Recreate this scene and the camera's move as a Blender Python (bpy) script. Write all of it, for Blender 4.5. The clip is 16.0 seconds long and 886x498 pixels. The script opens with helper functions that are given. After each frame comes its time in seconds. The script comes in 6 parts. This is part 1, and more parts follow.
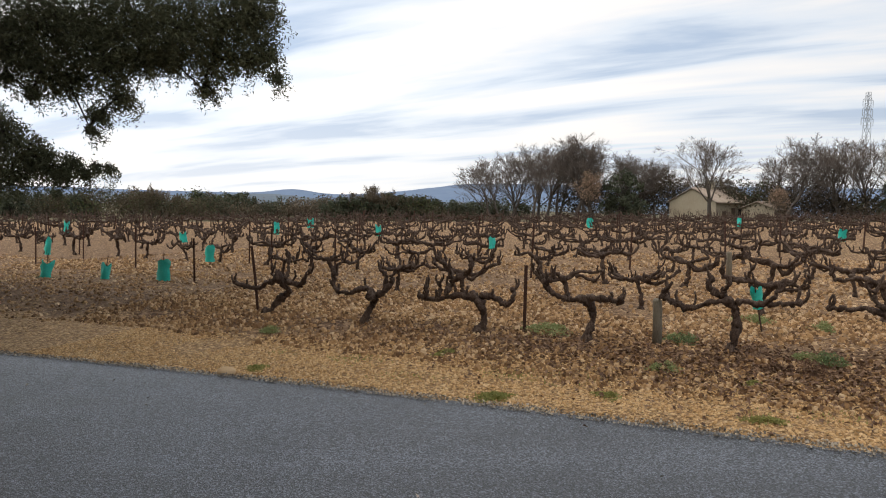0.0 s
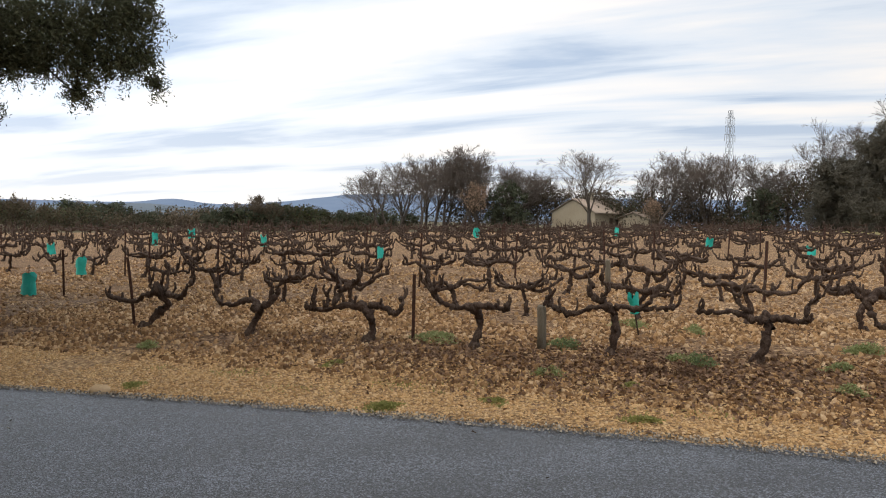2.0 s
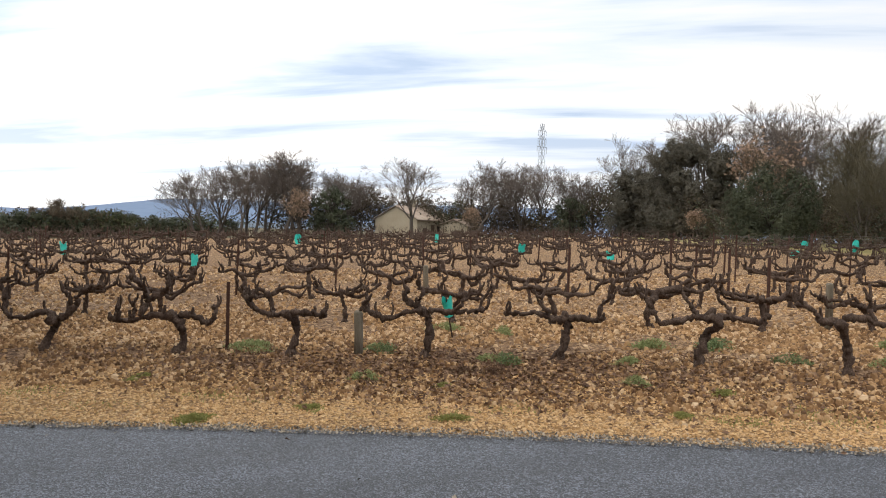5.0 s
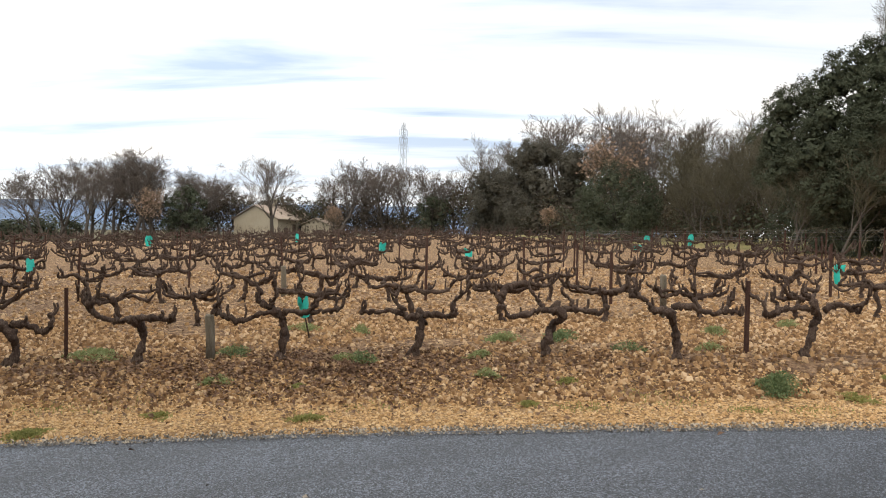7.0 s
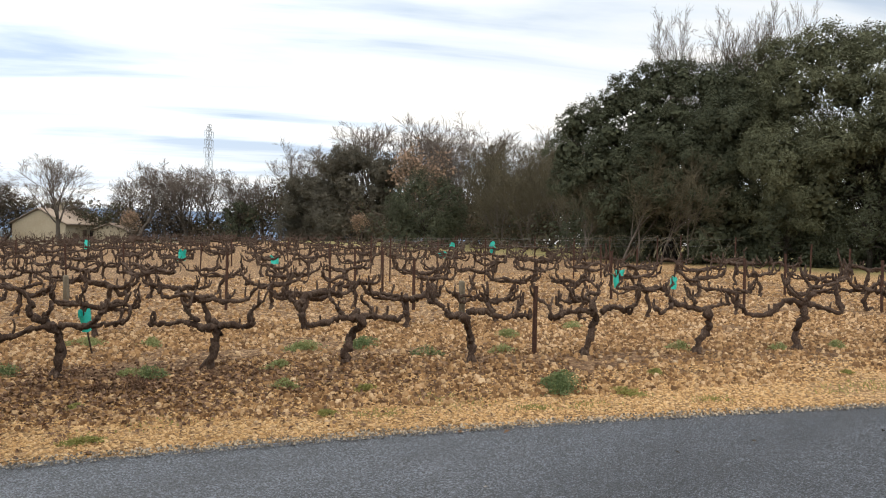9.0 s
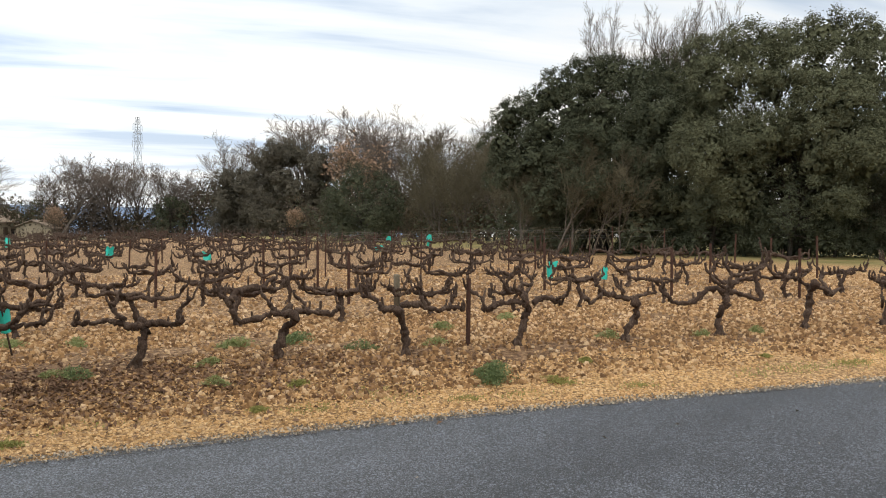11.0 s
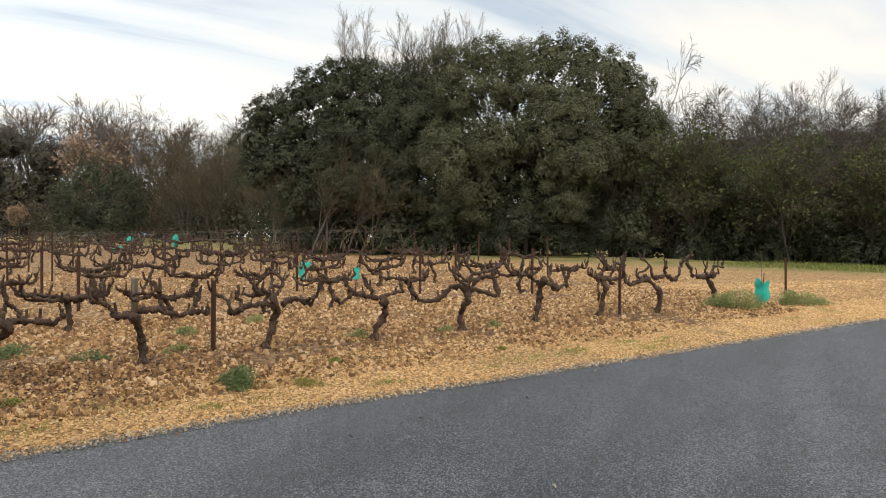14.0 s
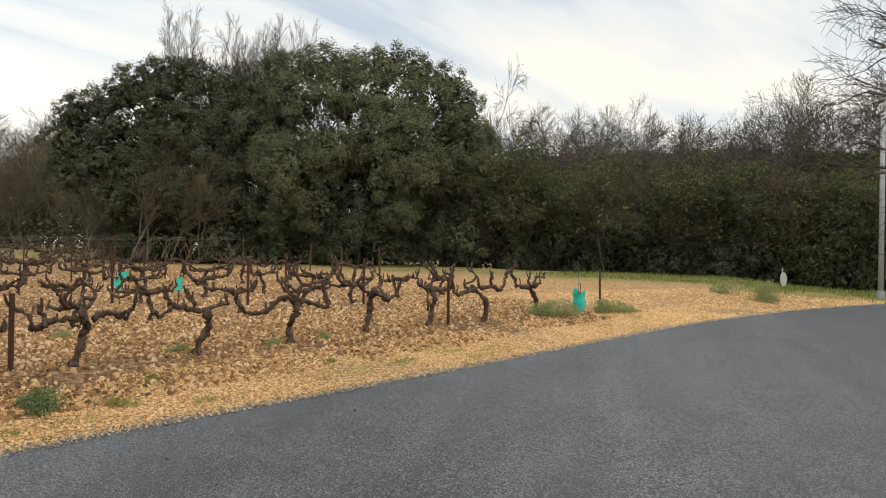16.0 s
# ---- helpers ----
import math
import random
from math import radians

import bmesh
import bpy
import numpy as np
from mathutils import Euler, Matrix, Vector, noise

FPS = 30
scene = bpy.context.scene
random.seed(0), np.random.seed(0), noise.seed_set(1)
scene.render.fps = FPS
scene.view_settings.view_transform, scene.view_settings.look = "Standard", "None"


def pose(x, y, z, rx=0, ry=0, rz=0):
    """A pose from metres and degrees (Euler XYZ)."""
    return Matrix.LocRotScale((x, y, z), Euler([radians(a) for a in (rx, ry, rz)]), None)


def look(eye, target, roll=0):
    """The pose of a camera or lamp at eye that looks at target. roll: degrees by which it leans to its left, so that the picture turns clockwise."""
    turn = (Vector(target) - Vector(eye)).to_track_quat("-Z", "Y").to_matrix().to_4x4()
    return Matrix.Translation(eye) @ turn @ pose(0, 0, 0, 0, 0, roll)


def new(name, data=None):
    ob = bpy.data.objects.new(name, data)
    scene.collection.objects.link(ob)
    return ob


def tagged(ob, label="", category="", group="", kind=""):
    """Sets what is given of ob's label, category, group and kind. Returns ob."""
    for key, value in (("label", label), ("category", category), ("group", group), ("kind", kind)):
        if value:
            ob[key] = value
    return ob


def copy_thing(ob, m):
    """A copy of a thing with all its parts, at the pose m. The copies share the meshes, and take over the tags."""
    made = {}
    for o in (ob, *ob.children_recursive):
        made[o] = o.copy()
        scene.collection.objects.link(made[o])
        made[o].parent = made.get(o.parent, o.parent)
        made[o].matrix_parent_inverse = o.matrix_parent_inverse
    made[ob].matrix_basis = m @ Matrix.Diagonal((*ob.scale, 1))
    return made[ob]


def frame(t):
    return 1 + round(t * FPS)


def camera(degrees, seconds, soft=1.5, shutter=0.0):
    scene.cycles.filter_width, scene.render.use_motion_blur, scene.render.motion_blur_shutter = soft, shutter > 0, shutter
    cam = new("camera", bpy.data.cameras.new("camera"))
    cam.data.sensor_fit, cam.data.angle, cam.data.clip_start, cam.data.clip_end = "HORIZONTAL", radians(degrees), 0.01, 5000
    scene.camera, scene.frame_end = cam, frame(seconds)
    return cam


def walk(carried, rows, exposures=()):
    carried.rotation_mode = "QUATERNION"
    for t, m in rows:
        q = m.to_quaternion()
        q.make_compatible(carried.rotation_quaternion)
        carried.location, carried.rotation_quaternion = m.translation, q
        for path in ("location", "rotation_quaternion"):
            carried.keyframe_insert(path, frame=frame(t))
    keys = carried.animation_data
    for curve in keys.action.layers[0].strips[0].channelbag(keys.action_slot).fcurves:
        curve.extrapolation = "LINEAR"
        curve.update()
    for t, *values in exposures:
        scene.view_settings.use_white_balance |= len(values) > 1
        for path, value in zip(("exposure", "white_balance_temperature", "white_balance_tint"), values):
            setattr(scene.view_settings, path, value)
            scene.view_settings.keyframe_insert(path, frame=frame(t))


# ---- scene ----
cam = camera(60.2, 16.0, soft=1.1)
PATH = [
    (0, (0.474, 0.258, 1.662), (0.385, 2.253, 1.554), 1.4),
    (0.5, (0.471, 0.235, 1.654), (0.443, 2.233, 1.56), 0.9),
    (1, (0.477, 0.229, 1.65), (0.481, 2.227, 1.561), 0.6),
    (1.5, (0.477, 0.243, 1.65), (0.55, 2.241, 1.574), 1.3),
    (2, (0.474, 0.265, 1.649), (0.676, 2.253, 1.575), 1.4),
    (2.5, (0.469, 0.258, 1.642), (0.756, 2.236, 1.576), 1.4),
    (3, (0.477, 0.245, 1.63), (0.82, 2.214, 1.567), 1.5),
    (3.5, (0.469, 0.223, 1.639), (0.904, 2.174, 1.579), 1.5),
    (3.7, (0.478, 0.224, 1.644), (0.961, 2.164, 1.584), 1.3),
    (5.8, (0.564, 0.083, 1.654), (1.303, 1.941, 1.607), 1.5),
    (6, (0.572, 0.073, 1.655), (1.346, 1.916, 1.603), 1.3),
    (6.5, (0.585, 0.05, 1.661), (1.451, 1.852, 1.609), 1.0),
    (7, (0.598, 0.024, 1.662), (1.57, 1.771, 1.62), 0.8),
    (7.5, (0.622, -0.004, 1.666), (1.719, 1.668, 1.625), 0.8),
    (8, (0.654, -0.026, 1.676), (1.864, 1.567, 1.65), 1.1),
    (8.5, (0.675, -0.068, 1.682), (1.975, 1.451, 1.665), 1.0),
    (9, (0.699, -0.067, 1.68), (2.066, 1.393, 1.662), 0.9),
    (11.5, (0.73, -0.155, 1.681), (2.253, 1.141, 1.638), 0.1),
    (12, (0.76, -0.169, 1.684), (2.349, 1.045, 1.634), 0.2),
    (12.5, (0.781, -0.171, 1.684), (2.449, 0.932, 1.644), 0.7),
    (13, (0.781, -0.171, 1.685), (2.501, 0.848, 1.643), 0.3),
    (13.5, (0.781, -0.17, 1.685), (2.557, 0.751, 1.661), 0.6),
    (14, (0.794, -0.184, 1.685), (2.619, 0.634, 1.655), 0.3),
    (14.5, (0.835, -0.217, 1.702), (2.698, 0.51, 1.69), 0.3),
    (15, (0.856, -0.229, 1.715), (2.76, 0.381, 1.706), 0.5),
    (15.5, (0.845, -0.224, 1.719), (2.775, 0.298, 1.718), 0.6),
    (16, (0.818, -0.223, 1.719), (2.776, 0.184, 1.716), 0.8),
]
walk(cam, [(t, look(eye, target, roll)) for t, eye, target, roll in PATH], [(0.0, -0.20, 6900, 12), (1.5, -0.18, 6900, 12), (3.5, -0.06, 6850, 13), (7.0, 0.2, 6900, 11), (12.5, 0.14, 7100, 10), (16.0, 0.14, 7350, 9)])

# ---- light ----
SUN_AZ, SUN_EL = 125.0, 56.0      # degrees; azimuth to the left of +y
world = bpy.data.worlds.new("world")
scene.world = world
world.use_nodes = True
wn, wl = world.node_tree.nodes, world.node_tree.links
wn.clear()


def wnode(kind, **values):
    n = wn.new(kind)
    for key, value in values.items():
        n.inputs[key].default_value = value
    return n


def wmath(op, a, b=0.0, clamp=False):
    n = wn.new("ShaderNodeMath")
    n.operation, n.use_clamp = op, clamp
    for i, s in enumerate((a, b)):
        if isinstance(s, (int, float)):
            n.inputs[i].default_value = s
        else:
            wl.new(s, n.inputs[i])
    return n.outputs[0]


sky = wn.new("ShaderNodeTexSky")
sky.sky_type, sky.sun_disc = "NISHITA", False
sky.sun_elevation, sky.sun_rotation = radians(SUN_EL), radians(-SUN_AZ)
sky_bg = wnode("ShaderNodeBackground", Strength=0.12)
wl.new(sky.outputs[0], sky_bg.inputs[0])
# a high sheet of streaky cloud, laid out on a flat layer overhead
coord = wn.new("ShaderNodeTexCoord")
sep = wn.new("ShaderNodeSeparateXYZ")
wl.new(coord.outputs["Generated"], sep.inputs[0])
up = wmath("ADD", wmath("MAXIMUM", sep.outputs[2], 0.0), 0.10)
flat = wn.new("ShaderNodeCombineXYZ")
wl.new(wmath("DIVIDE", sep.outputs[0], up), flat.inputs[0])
wl.new(wmath("DIVIDE", sep.outputs[1], up), flat.inputs[1])
turned = wn.new("ShaderNodeMapping")
turned.vector_type = "TEXTURE"
turned.inputs["Rotation"].default_value = (0, 0, radians(150))
turned.inputs["Scale"].default_value = (2.3, 0.62, 1)
wl.new(flat.outputs[0], turned.inputs[0])
streak = wnode("ShaderNodeTexNoise", Scale=1.0, Detail=7.0, Roughness=0.52, Distortion=0.35)
wl.new(turned.outputs[0], streak.inputs["Vector"])
broad = wnode("ShaderNodeTexNoise", Scale=0.33, Detail=2.0, Roughness=0.5)
wl.new(flat.outputs[0], broad.inputs["Vector"])
mixed = wmath("ADD", wmath("MULTIPLY", streak.outputs[0], 0.72), wmath("MULTIPLY", broad.outputs[0], 0.28))
tone = wn.new("ShaderNodeValToRGB")
e = tone.color_ramp.elements
e[0].position, e[0].color = 0.40, (0.47, 0.60, 0.79, 1)
e[1].position, e[1].color = 0.575, (1.0, 1.0, 1.0, 1)
mid = tone.color_ramp.elements.new(0.475)
mid.color = (0.75, 0.85, 0.97, 1)
wl.new(mixed, tone.inputs[0])
# towards the horizon the sheet thickens into pale haze
haze = wn.new("ShaderNodeMixRGB")
thick_sky = wmath("ADD", wmath("MULTIPLY", wmath("SUBTRACT", 1.0, wmath("MULTIPLY", sep.outputs[2], 7.0), True), 0.6), wmath("MULTIPLY", wmath("SUBTRACT", sep.outputs[0], 0.6), 0.5, True), True)
wl.new(thick_sky, haze.inputs[0])
wl.new(tone.outputs[0], haze.inputs[1])
haze.inputs[2].default_value = (0.86, 0.88, 0.90, 1)
cloud_bg = wnode("ShaderNodeBackground", Strength=1.0)
wl.new(haze.outputs[0], cloud_bg.inputs[0])
# the sheet is thinner and brighter towards the north-west
wl.new(wmath("SUBTRACT", 1.30, wmath("MULTIPLY", sep.outputs[0], 0.34)), cloud_bg.inputs[1])
both = wnode("ShaderNodeMixShader", Fac=0.93)
wl.new(sky_bg.outputs[0], both.inputs[1])
wl.new(cloud_bg.outputs[0], both.inputs[2])
wl.new(both.outputs[0], wn.new("ShaderNodeOutputWorld").inputs[0])

sun = new("sun", bpy.data.lights.new("sun", "SUN"))
sun.data.energy, sun.data.angle, sun.data.color = 1.15, radians(60), (1.0, 0.88, 0.70)
sun.rotation_euler = (radians(SUN_EL - 90), 0, radians(SUN_AZ))


# ---- materials ----
def material(name, stops, scale=6.0, detail=6.0, rough=0.85, bump=0.0, bump_scale=40.0, stretch=(1, 1, 1), metal=0.0,
             per_piece=0.0, spec=0.3, second=0.5, leafy=0.0, single=False):
    """A node material: a colour ramp over two scales of noise, with fine relief. per_piece: share taken from the piece's own chance value."""
    m = bpy.data.materials.new(name)
    m.use_nodes = True
    n, l = m.node_tree.nodes, m.node_tree.links
    b = n["Principled BSDF"]
    b.inputs["Roughness"].default_value = rough
    b.inputs["Metallic"].default_value = metal
    b.inputs["Specular IOR Level"].default_value = spec
    tc = n.new("ShaderNodeTexCoord")
    mp = n.new("ShaderNodeMapping")
    mp.inputs["Scale"].default_value = stretch
    l.new(tc.outputs["Object"], mp.inputs[0])

    def noise_at(s, d):
        t = n.new("ShaderNodeTexNoise")
        t.inputs["Scale"].default_value, t.inputs["Detail"].default_value = s, d
        l.new(mp.outputs[0], t.inputs["Vector"])
        return t.outputs[0]

    def op(kind, a, c):
        t = n.new("ShaderNodeMath")
        t.operation = kind
        for i, s in enumerate((a, c)):
            if isinstance(s, (int, float)):
                t.inputs[i].default_value = s
            else:
                l.new(s, t.inputs[i])
        return t.outputs[0]

    value = op("ADD", op("MULTIPLY", noise_at(scale, detail), 1 - second), op("MULTIPLY", noise_at(scale * 9, detail), second))
    value = op("ADD", op("MULTIPLY", op("SUBTRACT", value, 0.5), 2.0), 0.5)
    if per_piece:
        chance = n.new("ShaderNodeObjectInfo").outputs["Random"] if single else n.new("ShaderNodeNewGeometry").outputs["Random Per Island"]
        value = op("ADD", op("MULTIPLY", value, 1 - per_piece), op("MULTIPLY", chance, per_piece))
    ramp = n.new("ShaderNodeValToRGB")
    el = ramp.color_ramp.elements
    while len(el) < len(stops):
        el.new(0.5)
    for i, c in enumerate(stops):
        el[i].position, el[i].color = i / (len(stops) - 1), (*c, 1)
    l.new(value, ramp.inputs[0])
    l.new(ramp.outputs[0], b.inputs["Base Color"])
    if leafy:
        # thin leaves let some light through
        thin = n.new("ShaderNodeBsdfTranslucent")
        l.new(ramp.outputs[0], thin.inputs[0])
        blend = n.new("ShaderNodeMixShader")
        blend.inputs[0].default_value = leafy
        l.new(b.outputs[0], blend.inputs[1])
        l.new(thin.outputs[0], blend.inputs[2])
        l.new(blend.outputs[0], n["Material Output"].inputs[0])
    if bump:
        bp = n.new("ShaderNodeBump")
        bp.inputs["Strength"].default_value, bp.inputs["Distance"].default_value = bump, 0.02
        l.new(noise_at(bump_scale, 8), bp.inputs["Height"])
        l.new(bp.outputs[0], b.inputs["Normal"])
    return m


BARK_VINE = material("vine_bark", [(0.019, 0.0115, 0.0085), (0.068, 0.044, 0.033), (0.20, 0.148, 0.116)], 9, bump=1.0, bump_scale=44, stretch=(1, 1, 0.5), rough=0.92)
BARK_TREE = material("tree_bark", [(0.05, 0.042, 0.036), (0.10, 0.085, 0.072), (0.17, 0.15, 0.13)], 3, bump=0.8, bump_scale=20, stretch=(1, 1, 0.3), rough=0.95)
BARK_DARK = material("dark_bark", [(0.025, 0.021, 0.018), (0.05, 0.042, 0.036), (0.085, 0.072, 0.06)], 3, bump=0.8, bump_scale=20, stretch=(1, 1, 0.3), rough=0.95)
TWIG = material("twig_bark", [(0.08, 0.070, 0.050), (0.15, 0.130, 0.092), (0.24, 0.21, 0.155)], 0.8, rough=0.95, per_piece=0.5)
TWIG_OLIVE = material("olive_brush_bark", [(0.05, 0.044, 0.028), (0.10, 0.088, 0.056), (0.17, 0.15, 0.098)], 0.8, rough=0.95, per_piece=0.5)
TWIG_DIM = material("dim_brush_bark", [(0.04, 0.032, 0.024), (0.08, 0.064, 0.048), (0.145, 0.118, 0.088)], 0.8, rough=0.95, per_piece=0.5)
# bark of the far trees, with distance haze mixed into its colour
TWIG_FAR = material("haze_tinted_twig_bark", [(0.085, 0.069, 0.06), (0.15, 0.124, 0.108), (0.23, 0.196, 0.17)], 0.5, rough=0.95, per_piece=0.5)
TWIG_RED = material("reddish_twig_bark", [(0.08, 0.062, 0.043), (0.155, 0.12, 0.084), (0.24, 0.19, 0.135)], 0.8, rough=0.95, per_piece=0.5)
LEAF_OAK = material("holm_oak_leaf", [(0.05, 0.055, 0.033), (0.112, 0.12, 0.072), (0.20, 0.207, 0.127)], 0.45, rough=0.72, per_piece=0.30, spec=0.14, leafy=0.14)
LEAF_DARK = material("dark_evergreen_leaf", [(0.035, 0.043, 0.028), (0.068, 0.078, 0.048), (0.12, 0.13, 0.08)], 0.5, rough=0.65, per_piece=0.3, spec=0.2, leafy=0.1)
# a darker tone of the holm oak leaf
LEAF_HOLM = material("darker_holm_leaf", [(0.034, 0.041, 0.027), (0.07, 0.08, 0.05), (0.13, 0.14, 0.088)], 0.45, rough=0.72, per_piece=0.3, spec=0.14, leafy=0.14)
LEAF_DUSK = material("dusky_leaf", [(0.065, 0.06, 0.048), (0.125, 0.115, 0.09), (0.19, 0.175, 0.135)], 0.5, rough=0.75, per_piece=0.2, spec=0.2, leafy=0.35)
LEAF_IVY = material("ivy_leaf", [(0.045, 0.06, 0.024), (0.10, 0.12, 0.05), (0.17, 0.19, 0.085)], 0.5, rough=0.65, per_piece=0.3, spec=0.2, leafy=0.35)
LEAF_RUST = material("withered_oak_leaf", [(0.27, 0.175, 0.12), (0.42, 0.29, 0.205), (0.56, 0.41, 0.31)], 0.5, rough=0.9, per_piece=0.6, leafy=0.35)
LEAF_BROWN = material("dead_brush_leaf", [(0.06, 0.05, 0.034), (0.11, 0.088, 0.056), (0.17, 0.135, 0.088)], 0.5, rough=0.9, per_piece=0.6, leafy=0.35)
WEED = material("weed_leaf", [(0.17, 0.21, 0.085), (0.30, 0.34, 0.15), (0.44, 0.47, 0.24)], 4, rough=0.7, per_piece=0.6, leafy=0.35)
GRASS = material("grass_blade", [(0.07, 0.12, 0.025), (0.15, 0.21, 0.05), (0.28, 0.30, 0.11)], 0.6, rough=0.8, per_piece=0.55, leafy=0.35)
WEED_DARK = material("dark_weed_leaf", [(0.10, 0.145, 0.065), (0.18, 0.24, 0.11), (0.29, 0.35, 0.17)], 4, rough=0.7, per_piece=0.6, leafy=0.3)
MOSS = material("yellow_green_moss", [(0.17, 0.19, 0.06), (0.32, 0.32, 0.11), (0.46, 0.42, 0.18)], 2.0, rough=0.9, per_piece=0.6, leafy=0.35)
LITTER = material("leaf_litter", [(0.09, 0.052, 0.036), (0.19, 0.115, 0.075), (0.32, 0.205, 0.13)], 3, rough=0.9, per_piece=0.75)
STONE_GOLD = material("golden_stone_chip", [(0.22, 0.12, 0.05), (0.55, 0.335, 0.15), (0.68, 0.45, 0.225), (0.76, 0.58, 0.355)], 1.3, rough=0.9, second=0.35, per_piece=0.75, bump=0.4, bump_scale=90)
STONE_BROWN = material("brown_field_stone", [(0.075, 0.04, 0.021), (0.235, 0.13, 0.06), (0.41, 0.25, 0.12), (0.68, 0.50, 0.31)], 0.9, rough=0.92, second=0.35, per_piece=0.82, bump=0.4, bump_scale=90)
STONE_FIELD = material("field_stone", [(0.08, 0.043, 0.023), (0.265, 0.15, 0.07), (0.47, 0.292, 0.143), (0.75, 0.575, 0.385)], 0.9, rough=0.92, second=0.35, per_piece=0.82, bump=0.4, bump_scale=90)
STONE_LOOSE = material("loose_stone", [(0.15, 0.09, 0.052), (0.33, 0.21, 0.11), (0.47, 0.33, 0.20), (0.68, 0.56, 0.41)], 6, rough=0.92, second=0.35, per_piece=0.7, bump=0.4, bump_scale=90, single=True)
STONE_GREY = material("grey_grit", [(0.06, 0.055, 0.05), (0.26, 0.225, 0.185), (0.68, 0.58, 0.45)], 12, rough=0.9, per_piece=0.8)
RUST = material("rusty_steel", [(0.035, 0.02, 0.016), (0.075, 0.038, 0.028), (0.12, 0.065, 0.045)], 14, rough=0.85, metal=0.2, bump=0.4, bump_scale=120)
GREY_WOOD = material("weathered_wood", [(0.10, 0.085, 0.06), (0.19, 0.165, 0.125), (0.28, 0.25, 0.20)], 6, rough=0.9, bump=0.7, bump_scale=50, stretch=(3, 3, 0.4))
TEAL = material("teal_plastic", [(0.005, 0.40, 0.33), (0.012, 0.52, 0.44), (0.05, 0.62, 0.54)], 5, rough=0.45, spec=0.5, bump=0.3, bump_scale=25)
WIRE = material("galvanised_wire", [(0.12, 0.12, 0.12), (0.2, 0.2, 0.2)], 20, rough=0.5, metal=0.7)
PALE_STEEL = material("pale_steel", [(0.26, 0.28, 0.30), (0.36, 0.38, 0.41)], 4, rough=0.5, metal=0.3)
MAST = material("far_steel", [(0.30, 0.33, 0.37), (0.38, 0.41, 0.45)], 1, rough=0.7)
RENDER_WALL = material("cream_render", [(0.33, 0.28, 0.205), (0.39, 0.34, 0.255), (0.45, 0.395, 0.305)], 0.5, rough=0.95, bump=0.2, bump_scale=20)
ROOF_TILE = material("clay_roof_tile", [(0.28, 0.215, 0.17), (0.39, 0.315, 0.255), (0.47, 0.395, 0.325)], 1.2, rough=0.9, per_piece=0.4)
DARK_WOOD = material("brown_shutter_wood", [(0.07, 0.05, 0.035), (0.12, 0.085, 0.06)], 3, rough=0.8)
DARK_GLASS = material("window_glass", [(0.03, 0.035, 0.04), (0.05, 0.055, 0.06)], 3, rough=0.1, spec=0.6)
SIGN_WHITE = material("white_enamel", [(0.40, 0.40, 0.38), (0.52, 0.52, 0.50)], 3, rough=0.4)
# the haze of distance is painted into the two far hill colours
HILL_BLUE = material("haze_painted_blue_hill", [(0.165, 0.225, 0.325), (0.19, 0.255, 0.36), (0.22, 0.285, 0.395)], 0.004, rough=1.0, spec=0.0)
HILL_NEAR = material("haze_painted_green_hill", [(0.125, 0.16, 0.20), (0.165, 0.20, 0.235), (0.21, 0.24, 0.27)], 0.02, rough=1.0, spec=0.0)
HILL_WOOD = material("wooded_hillside", [(0.045, 0.036, 0.036), (0.075, 0.062, 0.06), (0.105, 0.09, 0.082)], 0.12, rough=1.0, spec=0.0)


# ---- plan: the first vine row is the base line; u runs along it, v away from the road ----
ROW0, STEP, GAP = Vector((6.877, 6.0)), 1.467, 3.0
UX, UY = 0.88468, -0.46620
VX, VY = 0.46620, 0.88468


def xy(k, v):
    """Place of the k-th vine position of the base line, v metres into the field."""
    u = (k - 9) * STEP
    return ROW0[0] + u * UX + v * VX, ROW0[1] + u * UY + v * VY


def kv(x, y):
    dx, dy = x - ROW0[0], y - ROW0[1]
    return (dx * UX + dy * UY) / STEP + 9, dx * VX + dy * VY


def ease(a, b, x):
    t = np.clip((x - a) / (b - a), 0, 1)
    return t * t * (3 - 2 * t)


EDGE_K = [-60, -25, -12, -6, -2, 0.9, 3, 4.8, 6.1, 7.2, 9, 11.4, 12.5, 14.3, 17, 18.6, 20.2, 21.6, 22.9, 25, 28, 34, 45]
EDGE_V = [-42, -16, -8.6, -5.9, -4.0, -3.0, -2.52, -2.26, -2.12, -2.05, -2.03, -2.2, -2.3, -2.36, -2.5, -2.82, -3.27, -3.85, -4.6, -6.2, -9.3, -18, -40]
ROAD_WIDE = 7.0


def road_edge(k):
    ks = np.asarray(k, float)
    return sum(np.interp(ks + d, EDGE_K, EDGE_V) for d in (-0.8, -0.4, 0, 0.4, 0.8)) / 5


def base_height(x, y):
    x, y = np.asarray(x, float), np.asarray(y, float)
    far = np.hypot(x, y)
    z = 0.10 + 0.025 * np.clip(x, -45, 42) + 0.0075 * np.clip(y, -30, 60)
    z = z - 0.9 * ease(62, 95, y) - 1.2 * ease(95, 400, far)
    k, v = kv(x, y)
    z = z - 0.17 * ease(0.3, -1.6, v) - 0.05 * ease(-1.6, -2.6, v)
    # beyond the clearing the ground falls away under the wood
    drop = ease(25.0, 31.0, k + 0.10 * v) * ease(-30, -6, v) * ease(60, 30, y)
    return z - 1.1 * drop


